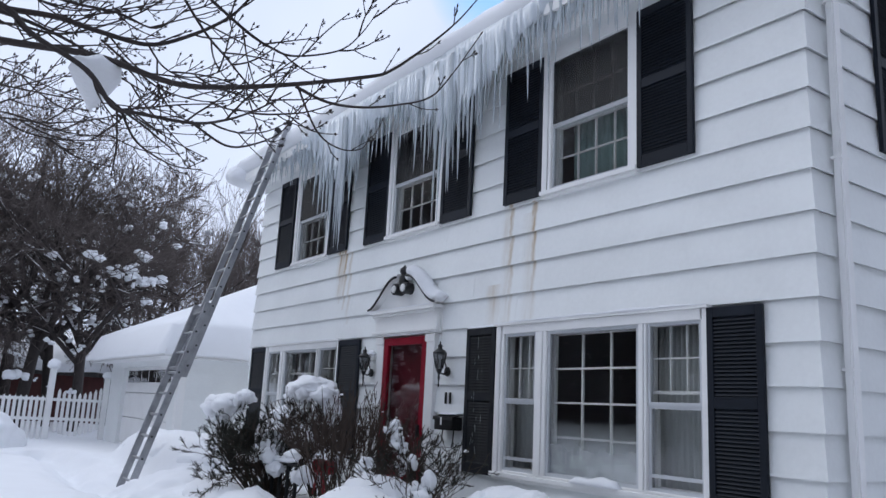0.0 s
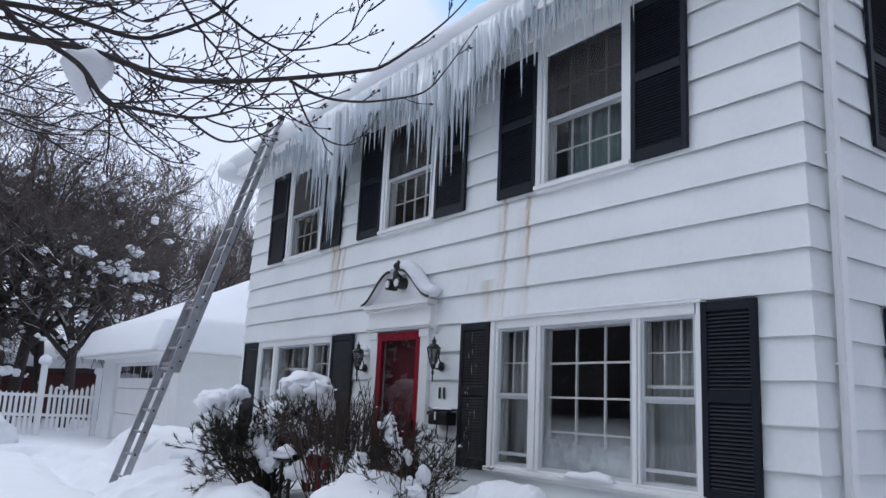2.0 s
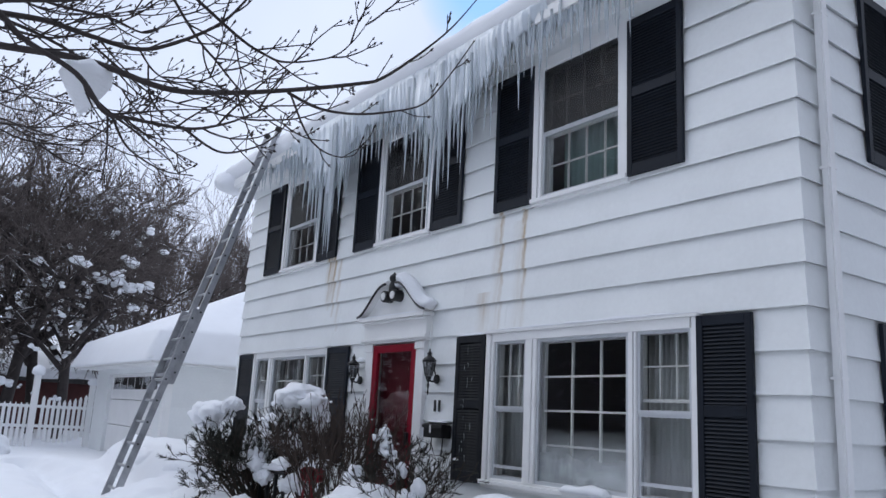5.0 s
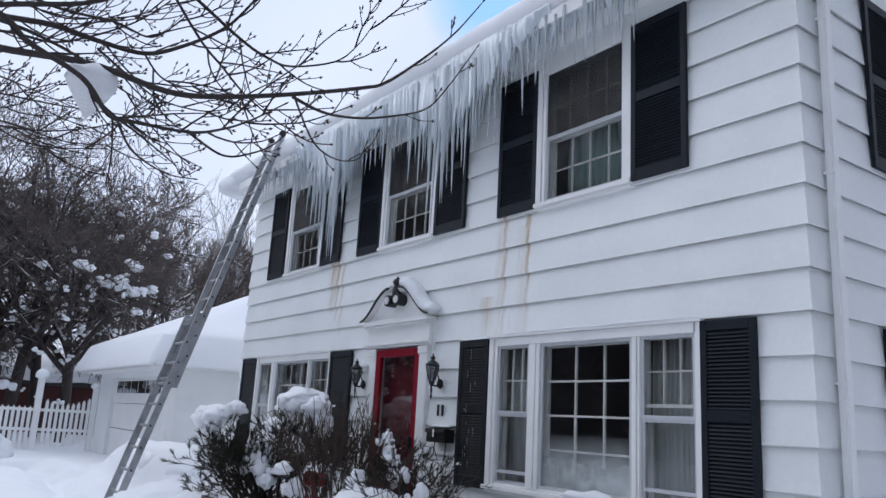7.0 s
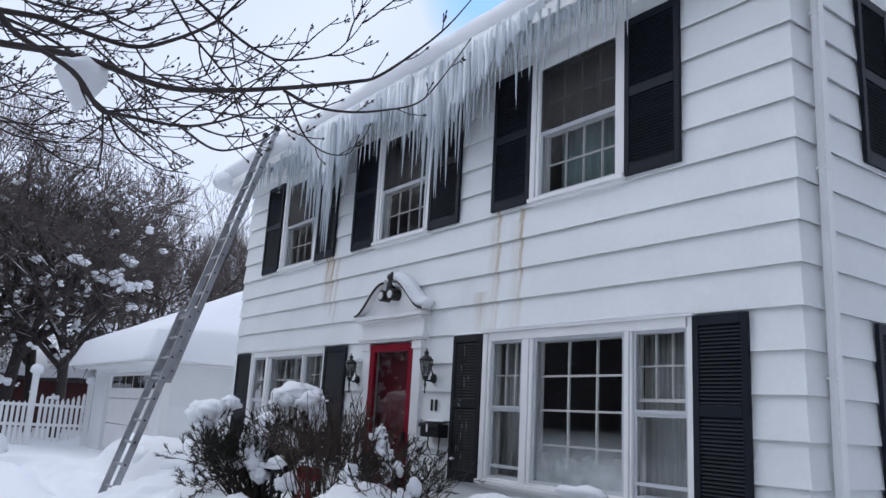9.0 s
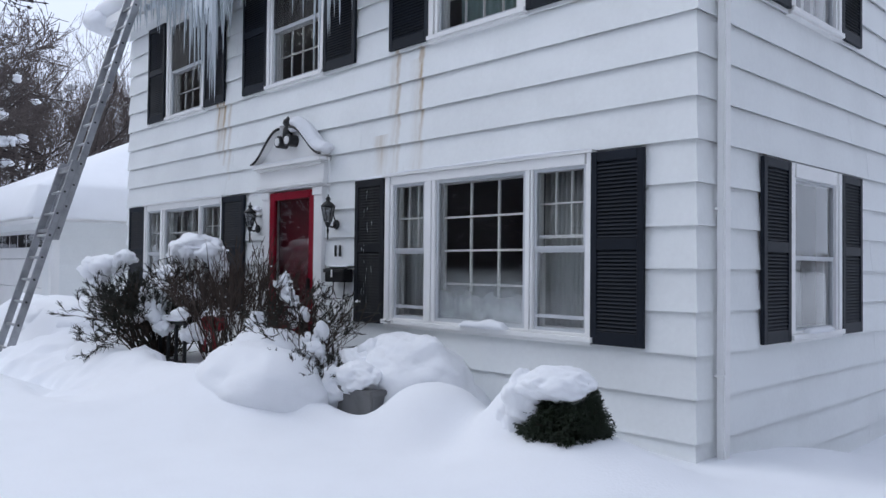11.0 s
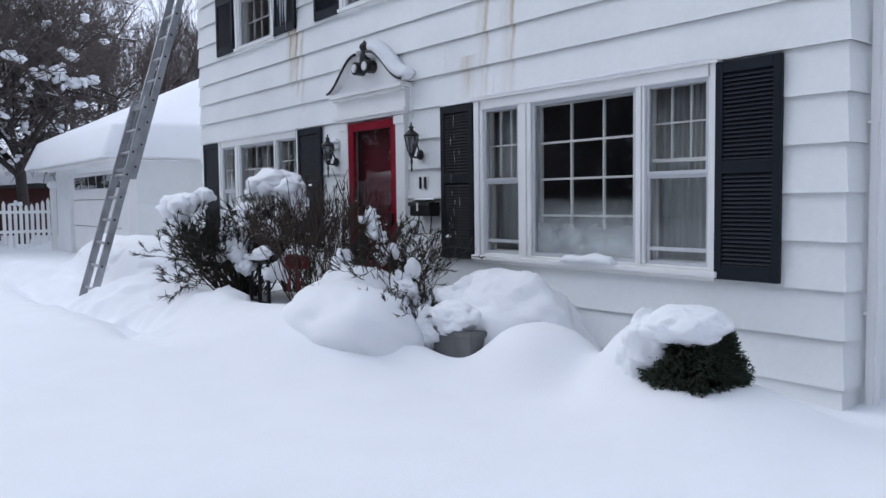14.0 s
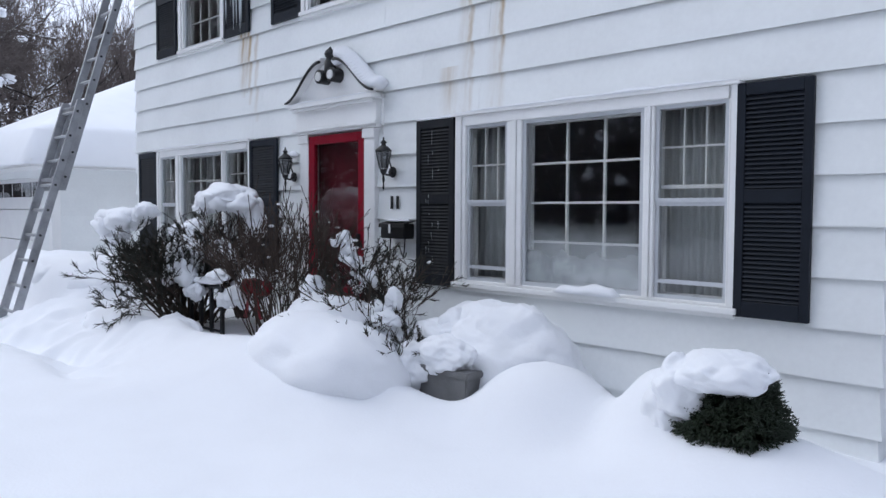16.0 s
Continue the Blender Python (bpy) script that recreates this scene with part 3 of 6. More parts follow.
def triple(number, x0, x1, z0, z1, label):
    """A wide window: a fixed picture sash between two narrow double-hung ones."""
    w = thing(f"window_{number}", label, "window", (0, 0, 0), kind="structure")
    casing(w, x0, x1, z0, z1, w=0.08, head=0.02, top=0.05, right=0.035)
    lo, hi = z0 + 0.02, z1 - 0.05
    e = [x0 + k for k in (0.08, 0.54, 0.69, 1.78, 1.86, x1 - x0 - 0.035)]
    bm = B()
    for i in (1, 3):
        p, q = e[i], e[i + 1]
        s = (q - p) / 3
        box(bm, p, q, -0.002, 0.14, lo, hi)
        box(bm, p, p + s - 0.005, -0.012, -0.0021, lo, hi)
        box(bm, p + s, q - s, -0.022, -0.0021, lo, hi)
        box(bm, q - s + 0.005, q, -0.012, -0.0021, lo, hi)
    part("mullion", soften(bm, 0.003), TRIM, w)
    mid = lo + (hi - lo) * 0.5
    for a, b, lift in ((e[0], e[1], 0.0), (e[4], e[5], 0.11)):
        sash(w, a, b, mid - 0.02 + lift, hi, 0.055, 0.026, 3, 2, 0.012, glass=False)
        sash(w, a, b, lo, mid + 0.02, 0.092, 0.030, 1, 1, glass=False)
        sash(w, a + 0.004, b - 0.004, mid, hi, 0.006, 0.026, name="storm_sash", mat=STORM)
        sash(w, a + 0.004, b - 0.004, lo, mid, 0.018, 0.026, name="storm_sash", mat=STORM)
        part("storm_rail", box(B(), a + 0.03, b - 0.03, 0.020, 0.032, lo + 0.10, lo + 0.128), STORM, w)
    sash(w, e[2], e[3], lo, hi, 0.075, 0.040, 3, 4, bar=0.018, name="picture_sash", glass=False)
    sash(w, e[2] + 0.004, e[3] - 0.004, lo, hi, 0.006, 0.03, name="storm_sash", mat=STORM)
    return w


double_hung(1, *W_A, "white double-hung window with grid panes and pale curtains")
double_hung(2, *W_B, "white double-hung window behind hanging icicles")
double_hung(3, *W_C, "white double-hung window behind hanging icicles")
triple(4, *W_D, "wide white three-part window behind snowy shrubs")
triple(5, *W_E, "wide white three-part window with fogged lower glass")

# the side wall's windows are built facing -y and turned to face +x


def side_window(number, hole, label, build):
    w = build(number, hole[0], hole[1], hole[2], hole[3], label)
    w.matrix_basis = Matrix.Rotation(radians(90), 4, "Z")
    return w


side_window(6, W_S1, "white double-hung window in the gable wall with reflections", double_hung)
side_window(7, W_S2, "white double-hung upper window in the gable wall", double_hung)


def curtain(x0, x1, z0, z1, y, mat, label, waves=9, seed=0, turned=False):
    c = solid("curtain", folds(x0, x1, z0, z1, y, 0.022, waves, seed), mat, label, "curtain", group="window curtains", smooth=True)
    if turned:
        c.matrix_basis = Matrix.Rotation(radians(90), 4, "Z")
    return c


curtain(-2.62, -1.62, 3.42, 4.30, 0.29, GREEN_CURTAIN, "pale green curtains hanging inside the upper window", 11, 1)
curtain(-3.46, -2.90, 0.74, 2.2, 0.25, CURTAIN, "white net curtain inside the narrow sash", 8, 2)
curtain(-1.52, -1.02, 0.74, 2.2, 0.25, CURTAIN, "white net curtain inside the narrow sash", 9, 4)
curtain(-9.12, -8.66, 0.74, 2.2, 0.29, CURTAIN, "white net curtain inside the narrow sash", 8, 5)
curtain(-7.22, -6.78, 0.74, 2.2, 0.29, CURTAIN, "white net curtain inside the narrow sash", 8, 6)
curtain(-8.40, -8.12, 0.74, 2.2, 0.31, CURTAIN, "white net curtain drawn back beside the wide glass", 6, 7)
curtain(1.60, 2.44, 0.74, 1.45, 0.29, CURTAIN, "white cafe curtain across the lower gable window", 12, 3, True)

# condensation on the lower part of the picture glass
bm = B()
n = 40
top = [0.46 + 0.05 * math.sin(i * 0.35) + 0.04 * noise2(i, 0, 0.31) + 0.10 * abs(math.sin(i * math.pi / 13.0)) ** 6 for i in range(n + 1)]
cols = []
for i in range(n + 1):
    x = -2.59 + 1.04 * i / n
    cols.append([bm.verts.new((x, y, z)) for y in (0.030, 0.032) for z in (0.832, 0.86 + top[i])])
for p, q in zip(cols, cols[1:]):
    for f in ((0, 1), (3, 2)):
        bm.faces.new((p[f[0]], q[f[0]], q[f[1]], p[f[1]]))
    bm.faces.new((p[1], q[1], q[3], p[3]))

fog_mat = bpy.data.materials.new("condensation")
fog_mat.use_nodes = True
fn, fl = fog_mat.node_tree.nodes, fog_mat.node_tree.links
f_out = fn["Material Output"]
f_b = fn["Principled BSDF"]
f_b.inputs["Base Color"].default_value = (0.72, 0.76, 0.80, 1)
f_b.inputs["Roughness"].default_value = 0.7
f_t = fn.new("ShaderNodeBsdfTransparent")
f_m = fn.new("ShaderNodeMixShader")
f_c = fn.new("ShaderNodeTexCoord")
f_sep = fn.new("ShaderNodeSeparateXYZ")
f_r = fn.new("ShaderNodeMapRange")
f_r.inputs["From Min"].default_value, f_r.inputs["From Max"].default_value = 0.90, 1.30
f_r.inputs["To Min"].default_value, f_r.inputs["To Max"].default_value = 0.55, 0.0
f_n = fn.new("ShaderNodeTexNoise")
f_n.inputs["Scale"].default_value = 7
f_k = fn.new("ShaderNodeMath")
f_k.operation = "MULTIPLY"
f_k2 = fn.new("ShaderNodeMath")
f_k2.operation = "MULTIPLY_ADD"
f_k2.inputs[1].default_value, f_k2.inputs[2].default_value = 1.1, 0.4
fl.new(f_c.outputs["Object"], f_sep.inputs["Vector"])
fl.new(f_c.outputs["Object"], f_n.inputs["Vector"])
fl.new(f_sep.outputs["Z"], f_r.inputs["Value"])
fl.new(f_n.outputs["Fac"], f_k2.inputs[0])
fl.new(f_r.outputs["Result"], f_k.inputs[0])
fl.new(f_k2.outputs["Value"], f_k.inputs[1])
fl.new(f_k.outputs["Value"], f_m.inputs["Fac"])
fl.new(f_t.outputs["BSDF"], f_m.inputs[1])
fl.new(f_b.outputs["BSDF"], f_m.inputs[2])
fl.new(f_m.outputs["Shader"], f_out.inputs["Surface"])
fog = solid("condensation", bm, fog_mat, "grey fog of condensation on the picture glass", "condensation", kind="stuff", smooth=True)

# ---- shutters ----


def shutter(w, h, mat, label):
    """A louvred shutter: two stiles, three rails, and slats in two fields. Origin at its lower left."""
    s = thing("shutter", label, "shutter", group="window shutters")
    st, y0, y1 = 0.055, -0.028, 0.006
    for x in (0, w - st):
        part("stile", soften(box(B(), x, x + st, y0, y1, 0, h), 0.003), mat, s)
    rails = ((0, 0.10), (h * 0.49, h * 0.49 + 0.085), (h - 0.075, h))
    for a, b in rails:
        part("rail", soften(box(B(), st, w - st, y0 + 0.001, y1, a, b), 0.003), mat, s)
    part("backing", box(B(), st, w - st, -0.002, 0.004, 0.1, h - 0.075), mat, s)
    bm = B()
    pitch = 0.028
    v = [bm.verts.new(p) for x in (st + 0.001, w - st - 0.001) for p in ((x, -0.025, 0.0), (x, -0.021, -0.003), (x, -0.003, pitch * 0.82), (x, -0.007, pitch * 0.86))]
    for f in ((0, 1, 5, 4), (1, 2, 6, 5), (2, 3, 7, 6), (3, 0, 4, 7), (0, 3, 2, 1), (4, 5, 6, 7)):
        bm.faces.new([v[i] for i in f])
    me = mesh_of("slat", bm, mat)
    for lo, hi in ((0.10, h * 0.49), (h * 0.49 + 0.085, h - 0.075)):
        n = int((hi - lo - 0.01) / pitch)
        for i in range(n):
            ob = new("slat", me)
            ob.parent = s
            ob.location = (0, 0, lo + 0.008 + i * (hi - lo - 0.01) / n)
    return s


BLACK_SHUTTER = "black louvred wooden shutter beside a window"
wide = shutter(0.575, 1.45, SHUTTER, BLACK_SHUTTER)
wide.location = (-3.305, -0.002, 3.43)
for x, z in ((-1.53, 3.43), (-6.22, 3.43), (-4.445, 3.43), (-9.13, 3.44), (-7.28, 3.44), (-9.76, 0.73), (-6.70, 0.73)):
    copy_thing(wide, pose(x, -0.002, z))
gable = shutter(0.50, 1.45, SHUTTER, "narrow black louvred shutter on the gable wall")
gable.matrix_basis = pose(0.002, 0.966, 0.73, 0, 0, 90)
for y, z in ((2.584, 0.73), (0.966, 3.43), (2.584, 3.43)):
    copy_thing(gable, pose(0.002, y, z, 0, 0, 90))
worn = shutter(0.47, 1.45, WORN_SHUTTER, "black louvred shutter streaked with frozen white drips")
worn.location = (-3.825, -0.002, 0.73)
rnd = random.Random(4)
for k in range(16):
    bm = B()
    x, z, n = rnd.choice((0.13, 0.17, 0.21, 0.29)) + rnd.gauss(0, 0.006), rnd.uniform(0.25, 1.40), rnd.randrange(2, 5)
    pts = [(x + rnd.uniform(-0.004, 0.004), -0.0285, max(0.05, z - 0.035 * i)) for i in range(n)]
    tube(bm, pts, 0.0011, 0.0007, 5)
    part("ice_drip", bm, ROUGH_ICE, worn, "thin white frozen drip", True)
slim = shutter(0.46, 1.45, SHUTTER, "narrow black louvred wooden shutter")
slim.location = (-0.865, -0.002, 0.73)

# ---- front door ----
door = thing("door_1", "red storm door with a large glass panel", "door", kind="structure")
bm = B()
x0, x1, zt = -5.50, -4.565, 2.15
box(bm, x0, x0 + 0.10, -0.03, 0.02, 0.10, zt)
box(bm, x1 - 0.10, x1, -0.03, 0.02, 0.10, zt)
box(bm, x0 + 0.10, x1 - 0.10, -0.03, 0.02, zt - 0.09, zt)
box(bm, x0 + 0.10, x1 - 0.10, -0.03, 0.02, 0.10, 0.62)
part("storm_frame", soften(bm, 0.004), RED, door, "glossy red frame")
pane = part("pane", box(B(), x0 + 0.10, x1 - 0.10, -0.006, -0.002, 0.62, zt - 0.09), GLASS, door, "clear storm glass")
pane.visible_shadow = False
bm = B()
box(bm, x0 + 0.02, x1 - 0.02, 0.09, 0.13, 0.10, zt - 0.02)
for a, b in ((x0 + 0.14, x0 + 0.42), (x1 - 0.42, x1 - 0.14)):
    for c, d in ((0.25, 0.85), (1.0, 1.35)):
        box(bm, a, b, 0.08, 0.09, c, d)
part("inner_door", soften(bm, 0.004), SHADED_RED, door, "red panelled inner door")
part("door_handle", soften(box(B(), x1 - 0.085, x1 - 0.055, -0.075, -0.031, 1.02, 1.16), 0.006), BLACK, door, "black pull handle")
bm = B()
box(bm, x0 - 0.16, x0 + 0.0, -0.035, 0.14, 0.05, 2.17)
box(bm, x1 - 0.0, x1 + 0.16, -0.035, 0.14, 0.05, 2.17)
for a, b in ((x0 - 0.16, x0), (x1, x1 + 0.16)):
    box(bm, a - 0.015, b + 0.01, -0.05, -0.0355, 2.08, 2.165)
part("door_casing", soften(bm, 0.003), TRIM, door, "white flat pilasters")
bm = B()
box(bm, x0 - 0.20, x1 + 0.20, -0.05, 0.03, 2.171, 2.44)
box(bm, x0 - 0.23, x1 + 0.23, -0.085, -0.0505, 2.20, 2.235)
box(bm, x0 - 0.24, x1 + 0.24, -0.13, 0.03, 2.441, 2.485)
box(bm, x0 - 0.21, x1 + 0.21, -0.10, -0.05, 2.41, 2.44)
part("entablature", soften(bm, 0.004), TRIM, door, "white moulded lintel")
MID = (x0 + x1) / 2


def neck(s, t):
    """The swan-neck curve from the eave end (t=0) to the scroll (t=1) on side s."""
    return MID + s * (0.73 - 0.62 * t), 2.50 + 0.36 * (0.5 - 0.5 * math.cos(math.pi * min(1, t * 1.02))) ** 0.9


bm = B()
ring = [(MID - 0.68, 2.486)] + [neck(-1, i / 10) for i in range(1, 11)] + [neck(1, i / 10) for i in range(10, 0, -1)] + [(MID + 0.68, 2.486)]
fr = [bm.verts.new((x, -0.045, z)) for x, z in ring]
bk = [bm.verts.new((x, 0.02, z)) for x, z in ring]
bm.faces.new(fr)
bm.faces.new(bk[::-1])
for i in range(len(ring)):
    j = (i + 1) % len(ring)
    bm.faces.new((fr[i], bk[i], bk[j], fr[j]))
part("pediment_panel", bm, TRIM, door, "white pediment board")
for s in (-1, 1):
    bm = B()
    pts = [neck(s, i / 14) for i in range(15)]
    rows = []
    for i, (x, z) in enumerate(pts):
        rows.append([bm.verts.new(p) for p in ((x, -0.13, z), (x, -0.13, z + 0.045), (x, 0.0, z + 0.06), (x, 0.0, z - 0.0))])
    for a, b in zip(rows, rows[1:]):
        for k in range(4):
            bm.faces.new((a[k], b[k], b[(k + 1) % 4], a[(k + 1) % 4]))
    bm.faces.new(rows[0])
    bm.faces.new(rows[-1][::-1])
    part("swan_neck", bm, TRIM, door, "white curved moulding")
    # a black tube draws the shadow line along the curved moulding
    bm = B()
    tube(bm, [(x, -0.142, z + 0.005) for x, z in pts], 0.013, 0.016, 6)
    part("neck_shadow", bm, BLACK, door, "black line for the shadow along the moulding", True)
    bm = B()
    rod(bm, (MID + s * 0.10, -0.165, 2.715), (MID + s * 0.10, -0.03, 2.715), 0.070, 0.070, 20)
    part("rosette", soften(bm, 0.006), BLACK, door, "black scroll end")
    bm = B()
    rod(bm, (MID + s * 0.10, -0.178, 2.715), (MID + s * 0.10, -0.160, 2.715), 0.044, 0.049, 18)
    part("rosette_disc", soften(bm, 0.004), WHITE_ENAMEL, door, "white disc")
bm = B()
lathe(bm, MID, -0.09, [(0.05, 2.72), (0.06, 2.76), (0.055, 2.86), (0.035, 2.89), (0.05, 2.91), (0.06, 2.935), (0.048, 2.965), (0.02, 2.985), (0.012, 3.0), (0.002, 3.01)], 14)
part("finial", bm, BLACK, door, "black turned finial", True)
bm = B()
box(bm, x0 - 0.5, x1 + 0.5, -0.75, 0.04, -0.2, 0.06)
part("door_step", soften(bm, 0.01), CONCRETE, door, "concrete step under snow")

cable = B()
tube(cable, [(x1 + 0.27, -0.03, 2.48), (x1 + 0.275, -0.025, 2.30), (x1 + 0.27, -0.02, 2.10)], 0.008, 0.008, 6)
solid("lamp_cable", cable, TRIM, "thin white cable running down to a lantern", "cable", smooth=True)

# ---- roof, soffit and gutter ----
bm = B()
box(bm, LEFT - 0.25, 0.25, -0.22, 0.10, TOP, TOP + 0.03)
solid("soffit", bm, TRIM, "white boarded soffit under the eave", "soffit", kind="structure")
bm = B()
box(bm, LEFT - 0.25, 0.25, -0.245, -0.222, TOP - 0.02, TOP + 0.17)
box(bm, LEFT - 0.25, 0.25, -0.345, -0.246, TOP + 0.03, TOP + 0.045)
box(bm, LEFT - 0.25, 0.25, -0.36, -0.345, TOP + 0.03, TOP + 0.16)
solid("gutter", soften(bm, 0.003), TRIM, "white metal gutter choked with ice", "gutter", kind="structure")
SLOPE = math.tan(radians(24))


bm = B()
prof = [(-0.30, TOP + 0.14), (DEEP / 2, TOP + 0.14 + SLOPE * (DEEP / 2 + 0.3)), (DEEP + 0.30, TOP + 0.14)]
low = [(y, z - 0.10) for y, z in prof]
ends = []
for x in (LEFT - 0.28, 0.28):
    ends.append([bm.verts.new((x, y, z)) for y, z in prof + low[::-1]])
for i in range(6):
    j = (i + 1) % 6
    bm.faces.new((ends[0][i], ends[0][j], ends[1][j], ends[1][i]))
bm.faces.new(ends[0][::-1])
bm.faces.new(ends[1])
solid("roof", bm, SHINGLE, "dark shingled gable roof buried under snow", "roof", kind="structure")


def roof_snow(name, x0, x1, y_edge, y_ridge, z_edge, slope, deep, label, step_x=0.18, end=0.5):
    """A deep quilt of snow on one slope, rounded over the eave and both ends."""
    bm = B()
    nx = max(8, int((x1 - x0) / step_x))
    prof = [(-0.02, 0.0), (-0.10, 0.10), (-0.13, 0.22), (-0.10, 0.33), (-0.02, 0.42), (0.10, 0.47), (0.35, 0.5)]
    rows = []
    for i in range(nx + 1):
        u = i / nx
        x = x0 + (x1 - x0) * u
        e = min(u * (x1 - x0), (1 - u) * (x1 - x0)) / end
        k = math.sqrt(max(0.0, 1 - (1 - min(1, e)) ** 2)) * 0.85 + 0.15
        line = []
        for dy, dz in prof:
            w = deep / 0.5 * (1 + 0.10 * noise2(x, 0, 0.9, 2) + 0.05 * noise2(x, 0, 3.1, 5))
            y = y_edge + dy * k * (1 + 0.35 * noise2(x, dz, 1.3, 8))
            line.append(bm.verts.new((x, y, z_edge + dz * w * k + slope * max(0, dy))))
        for q in (0.25, 0.5, 0.75, 1.0):
            y = y_edge + (y_ridge - y_edge) * q
            line.append(bm.verts.new((x, y, z_edge + slope * (y - y_edge) + deep * k * (1 + 0.06 * noise2(x, y, 0.8)))))
        line.append(bm.verts.new((x, y_ridge, z_edge + slope * (y_ridge - y_edge) + 0.003)))
        rows.append(line)
    for a, b in zip(rows, rows[1:]):
        for k in range(len(a)):
            bm.faces.new((a[k], b[k], b[(k + 1) % len(a)], a[(k + 1) % len(a)]))
    bm.faces.new(rows[0])
    bm.faces.new(rows[-1][::-1])
    return solid(name, bm, SNOW, label, "snow", kind="stuff", smooth=True)


roof_snow("roof_snow", LEFT - 0.62, 0.4, -0.30, DEEP / 2, TOP + 0.143, SLOPE, 0.42, "thick rounded snow on the house roof", 0.11, 0.3)
bm = B()
for k, (x, y, z, r) in enumerate(((-0.50, -0.25, 0.20, 0.24), (-0.46, 0.15, 0.36, 0.30), (-0.40, 0.60, 0.55, 0.34), (-0.36, 1.1, 0.76, 0.34), (-0.30, -0.32, 0.12, 0.20), (-0.45, 0.0, 0.08, 0.17))):
    lump(bm, (LEFT + x, y, TOP + z), (r * 1.15, r * 1.3, r), k + 3, 0.15, 0.8, 3)
solid("snow_overhang", bm, SNOW, "rounded snow lip curling over the roof end", "snow", kind="stuff", smooth=True)

# ---- downspout ----
ds = thing("downspout", "white metal downspout on the gable wall", "downspout")
bm = soften(box(B(), 0.012, 0.075, 0.24, 0.335, -0.12, 4.75), 0.012, 2)
part("pipe", bm, TRIM, ds)
bm = B()
tube(bm, [(0.044, 0.287, 4.74), (0.044, 0.22, 4.86), (0.04, 0.0, 4.98), (0.03, -0.2, 5.07)], 0.045, 0.045, 8)
part("elbow", bm, TRIM, ds, "", True)
for z in (0.55, 1.72, 3.2, 4.4):
    part("strap", box(B(), 0.001, 0.0765, 0.234, 0.341, z, z + 0.018), TRIM, ds)

# ---- garage ----
garage = thing("garage", "low white clapboard garage under thick roof snow", "garage")
GX, GY, GW, GD, GE = -12.45, -0.35, 5.55, 7.0, 2.08
side = part("side_wall", box(B(), GX - 0.15, GX - 0.06, GY, GY + GD, -0.4, GE), SIDING, garage, "white clapboard wall")
for k in range(9):
    z0, z1 = -0.35 + k * 0.27, min(-0.35 + (k + 1) * 0.27, GE)
    bm = B()
    v = [bm.verts.new(p) for y in (GY, GY + GD) for p in ((GX + 0.02, y, z0), (GX, y, z1), (GX - 0.059, y, z1), (GX - 0.059, y, z0))]
    for f in ((0, 1, 2, 3), (7, 6, 5, 4), (0, 4, 5, 1), (1, 5, 6, 2), (2, 6, 7, 3), (3, 7, 4, 0)):
        bm.faces.new([v[i] for i in f])
    part("clapboard", bm, SIDING, side)
bm = B()
D0, D1 = GX - 0.55, GX - GW + 1.2
box(bm, D0, GX - 0.15, GY, GY + 0.15, -0.4, GE)
box(bm, GX - GW, D1, GY, GY + 0.15, -0.4, GE)
box(bm, D1, D0, GY, GY + 0.15, 1.93, GE)
box(bm, GX - GW, GX - GW + 0.15, GY + 0.15, GY + GD, -0.4, GE)
box(bm, GX - GW, GX, GY + GD, GY + GD + 0.15, -0.4, GE)
part("front_wall", bm, SIDING, garage, "white painted wall")
part("corner_post", soften(box(B(), GX - 0.12, GX + 0.035, GY - 0.02, GY + 0.12, -0.4, GE), 0.004), TRIM, garage)
bm = B()
for k in range(4):
    box(bm, D1, D0, GY + 0.08, GY + 0.12, -0.3 + k * 0.56, -0.3 + (k + 1) * 0.56 - 0.012)
gd = part("garage_door", soften(bm, 0.006), TRIM, garage, "white panelled lifting door")
n = 6
for k in range(n):
    a = D1 + 0.2 + (D0 - D1 - 0.3) * k / n
    part("pane", box(B(), a, a + (D0 - D1 - 0.3) / n - 0.09, GY + 0.066, GY + 0.072, 1.60, 1.86), GLASS, gd, "dark garage glass")
    part("pane_backing", box(B(), a, a + (D0 - D1 - 0.3) / n - 0.09, GY + 0.0725, GY + 0.079, 1.60, 1.86), BLACK, gd)
bm = B()
gx0, gx1, gy0, gy1, rz = GX - GW - 0.45, GX + 0.45, GY - 0.45, GY + GD + 0.45, 1.62
ridge = [((gx0 + gx1) / 2 - 0.6, (gy0 + gy1) / 2, GE + rz), ((gx0 + gx1) / 2 + 0.6, (gy0 + gy1) / 2, GE + rz)]
low = [bm.verts.new((x, y, GE - 0.02)) for x, y in ((gx0, gy0), (gx1, gy0), (gx1, gy1), (gx0, gy1))]
up = [bm.verts.new((x, y, GE + 0.10)) for x, y in ((gx0, gy0), (gx1, gy0), (gx1, gy1), (gx0, gy1))]
r = [bm.verts.new(p) for p in ridge]
bm.faces.new(low[::-1])
for i in range(4):
    j = (i + 1) % 4
    bm.faces.new((low[i], low[j], up[j], up[i]))
bm.faces.new((up[0], up[1], r[1], r[0]))
bm.faces.new((up[1], up[2], r[1]))
bm.faces.new((up[2], up[3], r[0], r[1]))
bm.faces.new((up[3], up[0], r[0]))
part("roof", bm, TRIM, garage, "hipped roof with white fascia")
bm = B()
n = 36
grid = []
